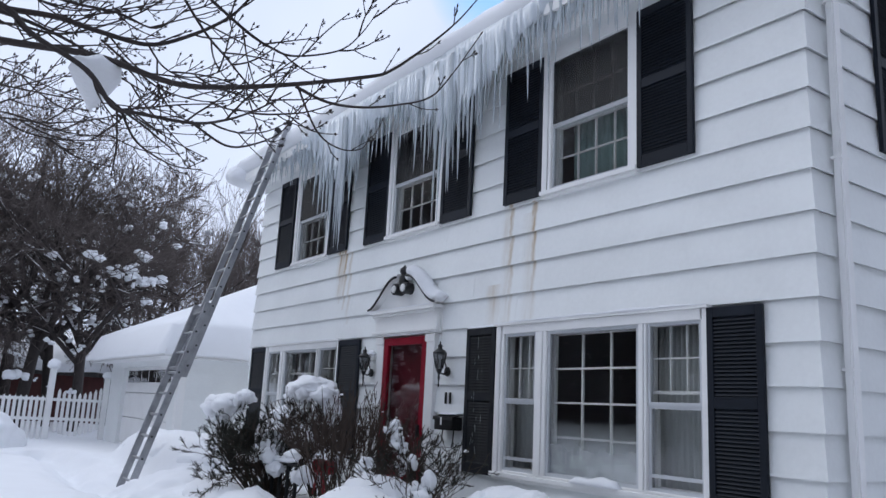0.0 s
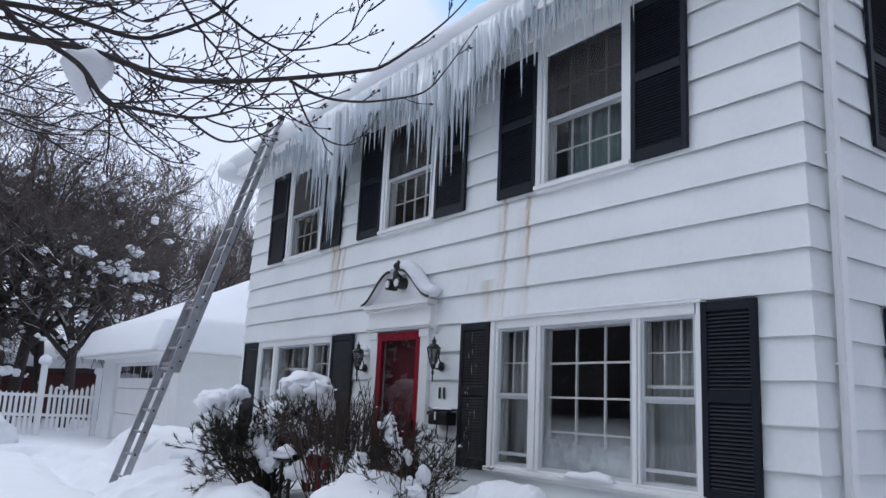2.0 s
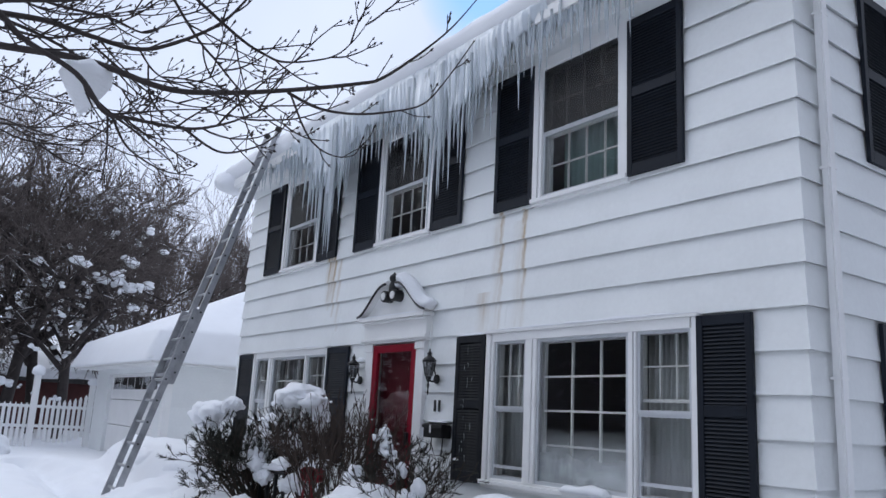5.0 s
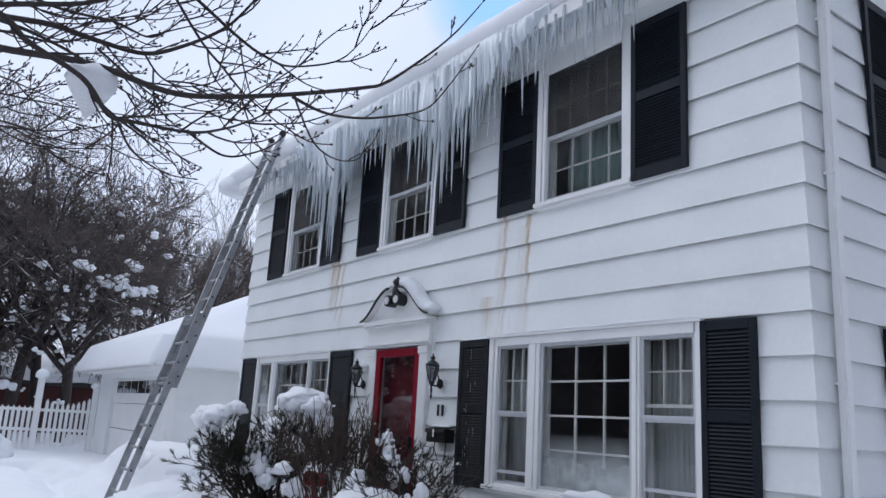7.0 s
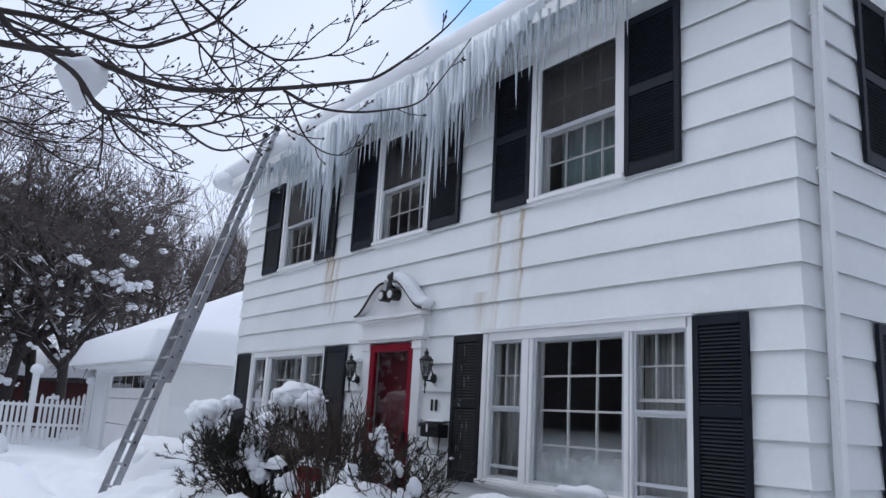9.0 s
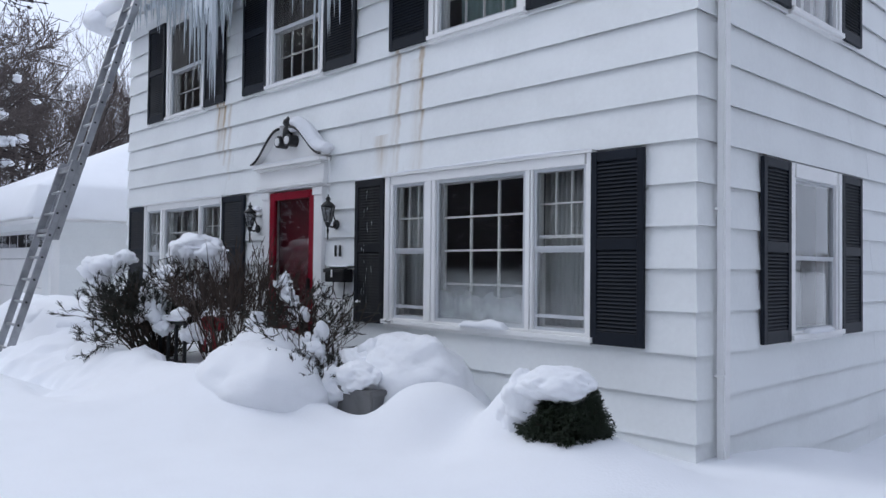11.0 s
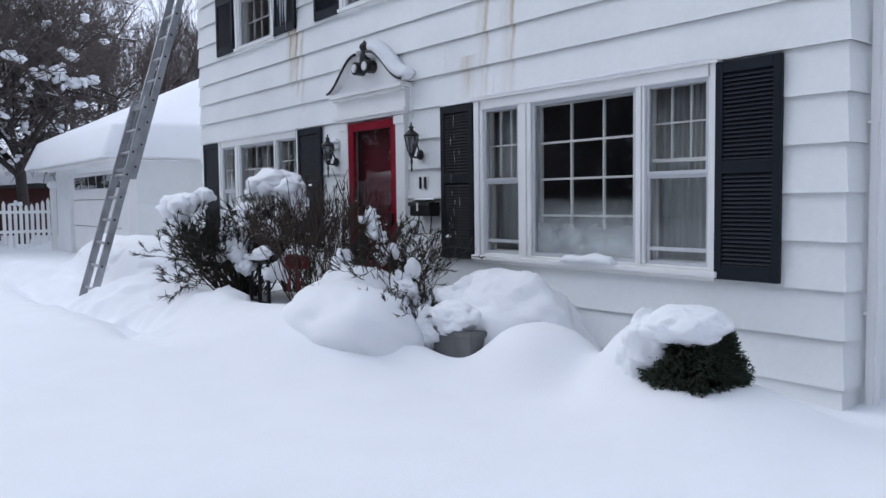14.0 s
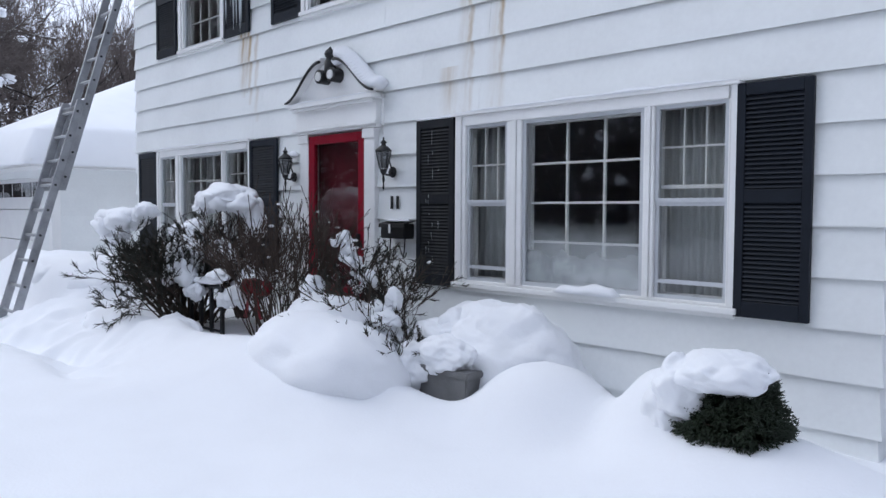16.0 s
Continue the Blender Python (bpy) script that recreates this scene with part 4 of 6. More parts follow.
for j in range(n + 1):
    row = []
    for i in range(n + 1):
        u, v = i / n, j / n
        x, y = gx0 - 0.1 + (gx1 - gx0 + 0.2) * u, gy0 - 0.1 + (gy1 - gy0 + 0.2) * v
        inset = min(u * (gx1 - gx0), (1 - u) * (gx1 - gx0), v * (gy1 - gy0), (1 - v) * (gy1 - gy0))
        slope = min(1.0, inset / (min(gx1 - gx0, gy1 - gy0) / 2))
        edge = math.sqrt(max(0, 1 - (1 - min(1, inset / 0.28)) ** 2))
        z = GE + 0.06 + rz * slope + 0.46 * edge + 0.05 * noise2(x, y, 0.8) * edge
        row.append(bm.verts.new((x, y, z)))
    grid.append(row)
for j in range(n):
    for i in range(n):
        bm.faces.new((grid[j][i], grid[j][i + 1], grid[j + 1][i + 1], grid[j + 1][i]))
rim = [grid[0][i] for i in range(n)] + [grid[j][n] for j in range(n)] + [grid[n][i] for i in range(n, 0, -1)] + [grid[j][0] for j in range(n, 0, -1)]
base = [bm.verts.new((v.co.x, v.co.y, v.co.z - 0.05)) for v in rim]
for i in range(len(rim)):
    j = (i + 1) % len(rim)
    bm.faces.new((rim[i], base[i], base[j], rim[j]))
solid("garage_snow", bm, SNOW, "thick smooth snow on the garage roof", "snow", kind="stuff", smooth=True)

# ---- icicles and ice along the eave ----
ENVELOPE = [(-9.4, 0.18), (-8.6, 0.35), (-8.0, 0.50), (-7.5, 0.72), (-6.9, 1.35), (-6.45, 1.85), (-6.1, 1.50), (-5.8, 0.85), (-5.2, 0.62),
            (-4.8, 0.80), (-4.4, 1.20), (-3.95, 1.90), (-3.7, 1.45), (-3.4, 1.35), (-3.15, 1.10), (-2.98, 0.70), (-2.6, 0.72), (-2.0, 0.62), (-1.3, 0.48), (0.2, 0.32)]


def reach(x):
    for (a, p), (b, q) in zip(ENVELOPE, ENVELOPE[1:]):
        if a <= x <= b:
            return p + (q - p) * (x - a) / (b - a)
    return 0.15


ICE_TOP = TOP + 0.16


def icicle_mesh(seed, sides=7):
    """A unit icicle, 1 long downwards, with ripples and a slight bend."""
    rnd = random.Random(seed)
    bm = B()
    n, rings = 11, []
    bend = rnd.uniform(-0.015, 0.015)
    for i in range(n):
        u = i / (n - 1)
        r = (1 - u) ** 0.75 * (1 + 0.16 * math.sin(u * 38 + seed) + 0.1 * rnd.uniform(-1, 1)) + 0.03
        rings.append([bm.verts.new((r * math.cos(2 * math.pi * k / sides) + bend * 30 * u * u, r * math.sin(2 * math.pi * k / sides), -u)) for k in range(sides)])
    for a, b in zip(rings, rings[1:]):
        for k in range(sides):
            bm.faces.new((a[k], a[(k + 1) % sides], b[(k + 1) % sides], b[k]))
    bm.faces.new(rings[0][::-1])
    bm.faces.new(rings[-1])
    return mesh_of("icicle", bm, ICE, True)


row = thing("icicle_row", "long clear icicles hanging from the iced gutter", "icicles", (0, 0, 0))
shapes = [icicle_mesh(i) for i in range(6)]
rnd = random.Random(12)
x = -9.3
count = 0
while x < 0.1 and count < 290:
    e = reach(x)
    k = rnd.random()
    length = e * (0.30 + 0.55 * k if k < 0.86 else rnd.uniform(0.85, 1.05))
    ob = new("icicle", shapes[count % 6])
    ob.parent = row
    r = 0.011 + 0.013 * min(1.4, length) * rnd.uniform(0.7, 1.25)
    ob.location = (x, -0.335 + rnd.uniform(-0.05, 0.06), ICE_TOP - rnd.uniform(0.0, 0.10))
    ob.scale = (r, r, length + 0.1)
    ob.rotation_euler = (rnd.uniform(-0.02, 0.02), rnd.uniform(-0.02, 0.02), rnd.uniform(0, 6.28))
    count += 1
    x += rnd.uniform(0.016, 0.036) * (1.0 if e > 0.45 else 2.2)


def ice_curtain(x0, x1, y, share, seed, amp):
    """A ribbed sheet of ice with thickness and a ragged lower edge."""
    step_x = 0.012
    n = int((x1 - x0) / step_x)
    rows = 9
    verts, faces = [], []
    for i in range(n + 1):
        x = x0 + i * step_x
        e = reach(x) * share * (1 + 0.35 * noise2(x, seed, 2.2, 1) + 0.40 * noise2(x, seed, 9.0, 2) + 0.50 * noise2(x, seed, 34.0, 4))
        e *= min(1.0, min(x - x0, x1 - x) / 0.7 + 0.12)
        e = max(0.06, e)
        rib = amp * (noise2(x, seed, 16, 3) + 0.6 * noise2(x, seed, 40, 6))
        for j in range(rows):
            u = j / (rows - 1)
            z = ICE_TOP + 0.06 - (e + 0.06) * u
            t = 0.035 * (1 - u) ** 0.7 + 0.002
            b = 0.035 * math.sin(min(1, u * 2.5) * math.pi / 2) * noise2(x, z, 3.0, 5)
            verts += [(x, y + rib * (0.4 + 0.6 * u) + b - t, z), (x, y + rib * (0.4 + 0.6 * u) + b + t, z)]
    w = rows * 2
    for i in range(n):
        for j in range(rows - 1):
            p, q = i * w + j * 2, (i + 1) * w + j * 2
            faces += [(p, q, q + 2, p + 2), (p + 1, p + 3, q + 3, q + 1)]
        p, q = i * w, (i + 1) * w
        faces += [(p, p + 1, q + 1, q), (p + w - 2, q + w - 2, q + w - 1, p + w - 1)]
    me = bpy.data.meshes.new("ice_curtain")
    me.from_pydata(verts, [], faces)
    me.materials.append(ROUGH_ICE)
    me.shade_smooth()
    return me


for a, b, y, share, seed, amp in ((-9.2, -3.05, -0.30, 0.50, 1.0, 0.030), (-7.7, -2.2, -0.36, 0.42, 5.0, 0.035), (-3.1, 0.2, -0.31, 0.40, 9.0, 0.02)):
    tagged(new("ice_curtain", ice_curtain(a, b, y, share, seed, amp)), "frosted sheet of fused icicles along the eave", "ice", kind="stuff")

# ---- ladder ----
ladder = thing("extension_ladder", "aluminium extension ladder leaning against the snowy eave", "ladder", (-8.48, -2.10, 0.15))
LEAN_Y = 1.515 / 5.07


def on_ladder(x, h, off=0.0):
    return Vector((x, LEAN_Y * h + off, h))


def ladder_rail(x, h0, h1, off, w=0.032, d=0.095):
    bm = B()
    v = []
    for h in (h0, h1):
        for dx, dy in ((-w / 2, 0), (w / 2, 0), (w / 2, d), (-w / 2, d)):
            v.append(bm.verts.new((x + dx, LEAN_Y * h + off + dy, h)))
    for f in ((0, 3, 2, 1), (4, 5, 6, 7), (0, 1, 5, 4), (1, 2, 6, 5), (2, 3, 7, 6), (3, 0, 4, 7)):
        bm.faces.new([v[i] for i in f])
    return soften(bm, 0.004)


for half, h0, h1, off in ((0.25, -0.10, 2.52, -0.05), (0.215, 1.45, 5.48, 0.04)):
    for x in (-half, half):
        rail = part("rail", ladder_rail(x, h0, h1, off), ALU, ladder)
        h = h0 + 0.16
        while h < h1 - 0.05:
            bm = B()
            s = 1 if x > 0 else -1
            rod(bm, on_ladder(x + s * 0.012, h, off + 0.042), on_ladder(x + s * 0.022, h, off + 0.042), 0.016, 0.014, 8)
            part("rung_end", bm, BLACK, rail)
            h += 0.29
    h = h0 + 0.16
    while h < h1 - 0.05:
        bm = B()
        rod(bm, on_ladder(-half + 0.014, h, off + 0.042), on_ladder(half - 0.014, h, off + 0.042), 0.019, 0.019, 8)
        part("rung", bm, ALU, ladder, "", True)
        h += 0.29
for x in (-0.25, 0.25):
    bm = B()
    box(bm, x - 0.02, x + 0.02, -0.13, 0.02, -0.15, -0.07)
    part("foot", soften(bm, 0.006), BLACK, ladder, "black rubber foot")
for x in (-0.215, 0.215):
    bm = B()
    p = on_ladder(x, 5.49, 0.08)
    lump(bm, p, (0.035, 0.06, 0.06), 3, 0.1, 1.0, 2)
    part("end_cap", bm, BLACK, ladder, "black rubber mitt", True)
for h in (1.55, 2.40):
    bm = B()
    box(bm, -0.255, 0.255, LEAN_Y * h - 0.02, LEAN_Y * h + 0.03, h, h + 0.045)
    part("guide_bracket", soften(bm, 0.004), ALU, ladder)

# ---- wall lanterns ----
SMOKE = material("smoky_lantern_glass", (0.20, 0.21, 0.22), 0.08, vary=0.1, bump=0.1, transmission=0.6, ior=1.4)


def wall_lantern(at, label):
    t = thing("wall_lantern", label, "lantern", at, group="door lanterns")
    bm = B()
    rod(bm, (0, 0.115, -0.13), (0, 0.095, -0.13), 0.055, 0.045, 14)
    part("backplate", soften(bm, 0.004), BLACK, t)
    bm = B()
    tube(bm, [(0, 0.10, -0.13), (0, 0.06, -0.16), (0, 0.02, -0.15), (0, 0, -0.12)], 0.011, 0.011, 6)
    tube(bm, [(0, 0.10, -0.10), (0, 0.07, -0.03), (0, 0.09, 0.03)], 0.008, 0.006, 6)
    part("arm", bm, BLACK, t, "", True)
    lathe_parts = ((("base", [(0.002, -0.30), (0.010, -0.28), (0.006, -0.24), (0.014, -0.20), (0.008, -0.17), (0.03, -0.13), (0.036, -0.105)]), BLACK),
                   (("roof", [(0.075, 0.055), (0.078, 0.065), (0.05, 0.095), (0.025, 0.11), (0.018, 0.125), (0.03, 0.135), (0.02, 0.15), (0.006, 0.165), (0.010, 0.175), (0.002, 0.19)]), BLACK))
    for (nm, prof), mat in lathe_parts:
        part(nm, lathe(B(), 0, 0, prof, 12), mat, t, "", True)
    g = part("glass_body", lathe(B(), 0, 0, [(0.034, -0.10), (0.068, 0.05)], 6), SMOKE, t, "dark bevelled glass")
    for k in range(6):
        w = 2 * math.pi * k / 6
        bm = B()
        rod(bm, (0.037 * math.cos(w), 0.037 * math.sin(w), -0.104), (0.071 * math.cos(w), 0.071 * math.sin(w), 0.056), 0.005, 0.005, 5)
        part("cage_bar", bm, BLACK, t)
    bm = B()
    rod(bm, (0, 0, -0.10), (0, 0, 0.0), 0.012, 0.012, 8)
    part("candle", bm, WHITE_ENAMEL, t)
    return t


wall_lantern((-4.17, -0.12, 1.87), "black coach lantern beside the red door")
wall_lantern((-5.80, -0.12, 1.87), "black coach lantern dusted with snow")
bm = B()
lump(bm, (-5.74, -0.05, 1.97), (0.055, 0.05, 0.045), 3, 0.3)
solid("lantern_snow", bm, SNOW, "small cap of snow on the lantern arm", "snow", kind="stuff", smooth=True)

# ---- mailbox and house plate ----
mb = thing("mailbox", "black metal mailbox with a snowy lid", "mailbox", (-4.035, -0.002, 1.13))
part("body", soften(box(B(), -0.165, 0.165, -0.13, 0.0, 0.0, 0.135), 0.008, 2), BLACK, mb)
bm = B()
v = [bm.verts.new(p) for x in (-0.175, 0.175) for p in ((x, -0.145, 0.10), (x, -0.14, 0.135), (x, 0.0, 0.165), (x, 0.0, 0.155), (x, -0.132, 0.128), (x, -0.137, 0.10))]
for i in range(6):
    j = (i + 1) % 6
    bm.faces.new((v[i], v[j], v[j + 6], v[i + 6]))
bm.faces.new(v[:6][::-1])
bm.faces.new(v[6:])
part("lid", bm, BLACK, mb)
for s in (-1, 1):
    bm = B()
    tube(bm, [(s * 0.10, -0.06, 0.0), (s * 0.10, -0.07, -0.12), (s * 0.12, -0.10, -0.17), (s * 0.17, -0.12, -0.16), (s * 0.19, -0.12, -0.12)], 0.007, 0.006, 6)
    part("paper_hook", bm, BLACK, mb, "black scrolled wire hook", True)
part("latch", soften(box(B(), -0.03, -0.005, -0.15, -0.142, 0.05, 0.13), 0.002), TRIM, mb, "pale metal latch")
bm = B()
lump(bm, (-4.035, -0.075, 1.293), (0.165, 0.06, 0.018), 4, 0.12)
solid("mailbox_snow", bm, SNOW, "thin snow on the mailbox lid", "snow", kind="stuff", smooth=True)
plate = thing("house_plate", "two small dark bars fixed on a clapboard", "house plate", (-4.145, -0.002, 1.40))
for s in (-1, 1):
    part("bar", soften(box(B(), s * 0.04 - 0.012, s * 0.04 + 0.012, -0.012, 0.006, 0.0, 0.12), 0.002), BLACK, plate)

# ---- snow lying on the house's ledges ----


def ledge_snow(name, x0, x1, y0, y1, z, h, seed, label):
    """Uneven snow along a ledge."""
    bm = B()
    n = max(6, int((x1 - x0) / 0.05))
    rows = []
    for i in range(n + 1):
        x = x0 + (x1 - x0) * i / n
        u = i / n
        k = h * (0.55 + 0.9 * noise2(x, seed, 2.5, 2) ** 2 + 0.45 * noise2(x, seed, 5.5, 3)) * min(1, 9 * min(u, 1 - u) + 0.08)
        k = max(0.004, k)
        o = 0.25 * k
        rows.append([bm.verts.new(p) for p in ((x, y0 - o, z - 0.3 * o), (x, y0 - o * 1.3, z + k * 0.5), (x, y0 + 0.2 * (y1 - y0), z + k * 0.95), (x, y0 + 0.7 * (y1 - y0), z + k), (x, y1, z + k * 0.7), (x, y1, z + 0.001))])
    for a, b in zip(rows, rows[1:]):
        for k in range(6):
            bm.faces.new((a[k], b[k], b[(k + 1) % 6], a[(k + 1) % 6]))
    bm.faces.new(rows[0])
    bm.faces.new(rows[-1][::-1])
    return solid(name, bm, SNOW, label, "snow", kind="stuff", smooth=True)


ledge_snow("sill_snow", -2.25, -1.70, -0.062, 0.0, 0.781, 0.10, 2, "ragged lump of snow on the window sill")
ledge_snow("drip_cap_snow", -3.34, -0.86, -0.05, 0.0, 2.206, 0.028, 3, "thin line of snow along the window head")
ledge_snow("drip_cap_snow", -9.2, -6.7, -0.05, 0.0, 2.206, 0.022, 5, "thin line of snow along the window head")
ledge_snow("shutter_snow", -3.825, -3.36, -0.03, 0.004, 2.181, 0.028, 7, "thin snow on top of a shutter")
ledge_snow("lintel_snow", -5.70, -4.36, -0.13, -0.05, 2.486, 0.022, 9, "thin snow on the door lintel")
bm = B()
for i in range(17):
    x, z = neck(1, i / 18)
    lump(bm, (x, -0.075, z + 0.07), (0.10, 0.09, 0.062), 3.0, 0.2, 0.9, 3)
for i in range(6):
    x, z = neck(-1, 0.35 + i / 10)
    lump(bm, (x, -0.05, z + 0.065), (0.07, 0.05, 0.018), 5.0, 0.2, 0.9, 2)
lump(bm, (MID + 0.09, -0.06, 2.86), (0.08, 0.06, 0.05), 31, 0.3, 0.9, 2)
solid("pediment_snow", bm, SNOW, "snow lying along the curved pediment", "snow", kind="stuff", smooth=True)
s = ledge_snow("sill_snow", 1.75, 2.3, -0.062, 0.0, 0.781, 0.07, 6, "lump of snow on the gable window sill")
s.matrix_basis = Matrix.Rotation(radians(90), 4, "Z")

# ---- twiggy growth ----


class Sticks:
    """Many thin tapered sticks gathered into one mesh."""

    def __init__(self):
        self.v, self.f = [], []

    def stick(self, p, q, r0, r1, sides=4):
        d = (q - p)
        if d.length < 1e-5:
            return
        a = d.orthogonal().normalized()
        b = d.normalized().cross(a)
        n = len(self.v)
        for c, r in ((p, r0), (q, r1)):
            for k in range(sides):
                w = 2 * math.pi * k / sides
                self.v.append(c + a * (math.cos(w) * r) + b * (math.sin(w) * r))
        for k in range(sides):
            j = (k + 1) % sides
            self.f.append((n + k, n + j, n + sides + j, n + sides + k))

    def line(self, pts, r0, r1, sides=4):
        n = len(pts) - 1
        for i in range(n):
            self.stick(pts[i], pts[i + 1], r0 + (r1 - r0) * i / n, r0 + (r1 - r0) * (i + 1) / n, sides)

    def mesh(self, name, mat):
        me = bpy.data.meshes.new(name)
        me.from_pydata([tuple(v) for v in self.v], [], self.f)
        me.materials.append(mat)
        me.shade_smooth()
        return me


class Growth:
    """Sticks kept apart by thickness: limbs and fine twigs."""

    def __init__(self, limit):
        self.limit, self.limbs, self.fine, self.snow = limit, Sticks(), Sticks(), Sticks()

    def line(self, pts, r0, r1, sides=4):
        (self.limbs if r0 > self.limit else self.fine).line(pts, r0, r1, sides)
        if r0 > self.limit * 0.72:
            # snow lies along the flatter limbs
            for a, b in zip(pts, pts[1:]):
                for q in range(5):
                    c, d = a.lerp(b, q / 5), a.lerp(b, (q + 0.9) / 5)
                    if abs((b - a).normalized().z) < 0.72 and noise.noise(c * 2.9) > 0.02:
                        up = Vector((0, 0, r0 * 0.75))
                        k = 0.45 + 0.5 * abs(noise.noise(c * 5.1))
                        self.snow.stick(c + up, d + up, r0 * k, r0 * k * 0.8, 5)


def sway(rnd, k):
    return Vector((rnd.gauss(0, k), rnd.gauss(0, k), rnd.gauss(0, k)))


def grow(st, p, d, length, r, depth, rnd, spread=0.55, up=0.12, kids=3, ends=None, sides=4, wig=0.10, tip=0.0035):
    """A limb that bends as it goes and forks into thinner ones."""
    n = 3 if depth else 2
    pts = [p.copy()]
    for i in range(n):
        d = (d + sway(rnd, wig) + Vector((0, 0, up * 0.4))).normalized()
        pts.append(pts[-1] + d * (length / n))
    end_r = max(tip, r * 0.62)
    st.line(pts, r, end_r, sides if r > 0.02 else 3)
    if depth == 0:
        if ends is not None:
            ends.append((pts[-1], d))
        return
    for k in range(kids + (1 if rnd.random() < 0.4 else 0)):
        u = rnd.uniform(0.35, 1.0) if k else 1.0
        i = min(n - 1, int(u * n))
        q = pts[i].lerp(pts[i + 1], u * n - i)
        e = (d + sway(rnd, spread)).normalized()
        e = (e + Vector((0, 0, up))).normalized()
        grow(st, q, e, length * rnd.uniform(0.58, 0.82), end_r * (0.85 if k == 0 else rnd.uniform(0.45, 0.7)), depth - 1, rnd, spread, up, kids, ends, sides, wig, tip)


# ---- shrubs by the door ----


def shrub(base, stems, reach_r, height, lean, seed, label, caps, leafy=False, forks=3, base_r=0.12, leaf_long=1.0, fine=False):
    rnd = random.Random(seed)
    t = thing("shrub", label, "shrub", (0, 0, 0), group="shrubs by the door")
    st, ends = Sticks(), []
    for i in range(stems):
        w = rnd.uniform(0, 2 * math.pi)
        p = Vector((base[0] + base_r * math.cos(w) * rnd.random(), base[1] + base_r * math.sin(w) * rnd.random(), base[2]))
        out = rnd.uniform(0.1, 1.0) * reach_r / height
        d = Vector((math.cos(w) * out + lean[0], math.sin(w) * out + lean[1], 1.0)).normalized()
        grow(st, p, d, height * rnd.uniform(0.34, 0.50), rnd.uniform(0.006, 0.009) if fine else rnd.uniform(0.009, 0.015), forks, rnd, 0.24 if fine else 0.46, 0.10, 2, ends, 4, 0.09 if fine else 0.15, 0.0034)
    ob = tagged(new("twig_growth", st.mesh("twig_growth", SHRUB_TWIG)), kind="stuff")
    ob.parent = t
    if leafy:
        lv = Sticks()
        for p, d in ends:
            for k in range(leafy):
                e = (d + sway(rnd, 0.42)).normalized()
                q = p - d * rnd.uniform(0, 0.10)
                lv.stick(q, q + e * rnd.uniform(0.03, 0.065) * leaf_long, 0.0042, 0.0012, 3)
        ob = tagged(new("foliage", lv.mesh("foliage", LEAF)), kind="stuff")
        ob.parent = t
    bm = B()
    for k in range(24):
        p, d = ends[rnd.randrange(len(ends))]
        g = rnd.uniform(0.005, 0.015)
        lump(bm, p - d * rnd.uniform(0.0, 0.08) + Vector((0, 0, g * 0.3)), (g * rnd.uniform(1, 1.8), g * rnd.uniform(1, 1.8), g), k, 0.4, 0.6, 2)
    tagged(part("snow_dust", bm, SNOW, t, "crumbs of snow on the twigs", True), kind="stuff")
    for i, (c, r) in enumerate(caps):
        bm = B()
        lump(bm, c, r, seed + i * 1.7, 0.30, 0.7, 4)
        for k in range(5):
            w, g = rnd.uniform(0, 6.28), rnd.uniform(0.35, 0.6)
            lump(bm, (c[0] + r[0] * 0.75 * math.cos(w), c[1] + r[1] * 0.7 * math.sin(w), c[2] + r[2] * rnd.uniform(-0.5, 0.1)), (r[0] * g, r[1] * g, r[2] * g * 1.3), k + i * 9, 0.4, 1.1, 3)
        for v in bm.verts:
            v.co.z += 0.020 * noise.noise(v.co * 9.0) + 0.010 * noise.noise(v.co * 22.0)
        part("snow_cap", bm, SNOW, t, "rounded cap of snow", True)
    return t


shrub((-5.85, -1.20, 0.28), 74, 0.92, 0.92, (-0.40, -0.06), 4, "dark evergreen shrub bent under caps of snow", [
    ((-6.92, -1.42, 1.27), (0.36, 0.22, 0.14)), ((-6.42, -1.36, 1.36), (0.13, 0.12, 0.10)), ((-5.86, -1.24, 0.93), (0.27, 0.16, 0.20)), ((-7.05, -1.44, 1.12), (0.20, 0.14, 0.10)),
    ((-6.10, -1.10, 1.16), (0.24, 0.14, 0.09)), ((-5.72, -1.36, 0.78), (0.20, 0.12, 0.13)), ((-5.50, -1.30, 0.62), (0.12, 0.10, 0.09))], leafy=15, leaf_long=1.3, base_r=0.26)
shrub((-5.62, -0.75, 0.3), 18, 0.70, 1.18, (-0.04, 0.0), 9, "bare branching shrub carrying a thick cap of snow", [
    ((-5.88, -0.78, 1.50), (0.42, 0.24, 0.13)), ((-5.45, -0.70, 1.30), (0.10, 0.10, 0.20)), ((-6.16, -0.76, 1.44), (0.22, 0.16, 0.09)), ((-5.90, -0.70, 0.78), (0.30, 0.18, 0.24)),
    ((-5.20, -0.85, 0.72), (0.22, 0.14, 0.12)), ((-5.55, -1.02, 0.98), (0.17, 0.12, 0.11)), ((-6.25, -0.90, 1.20), (0.20, 0.13, 0.10))], leafy=3)
shrub((-4.42, -1.04, 0.30), 62, 0.62, 1.02, (-0.02, 0.0), 15, "brown twiggy shrub before the red door", [
    ((-5.00, -1.34, 0.80), (0.14, 0.08, 0.05)), ((-5.05, -1.15, 0.58), (0.18, 0.13, 0.10))], leafy=0, fine=True, base_r=0.30)
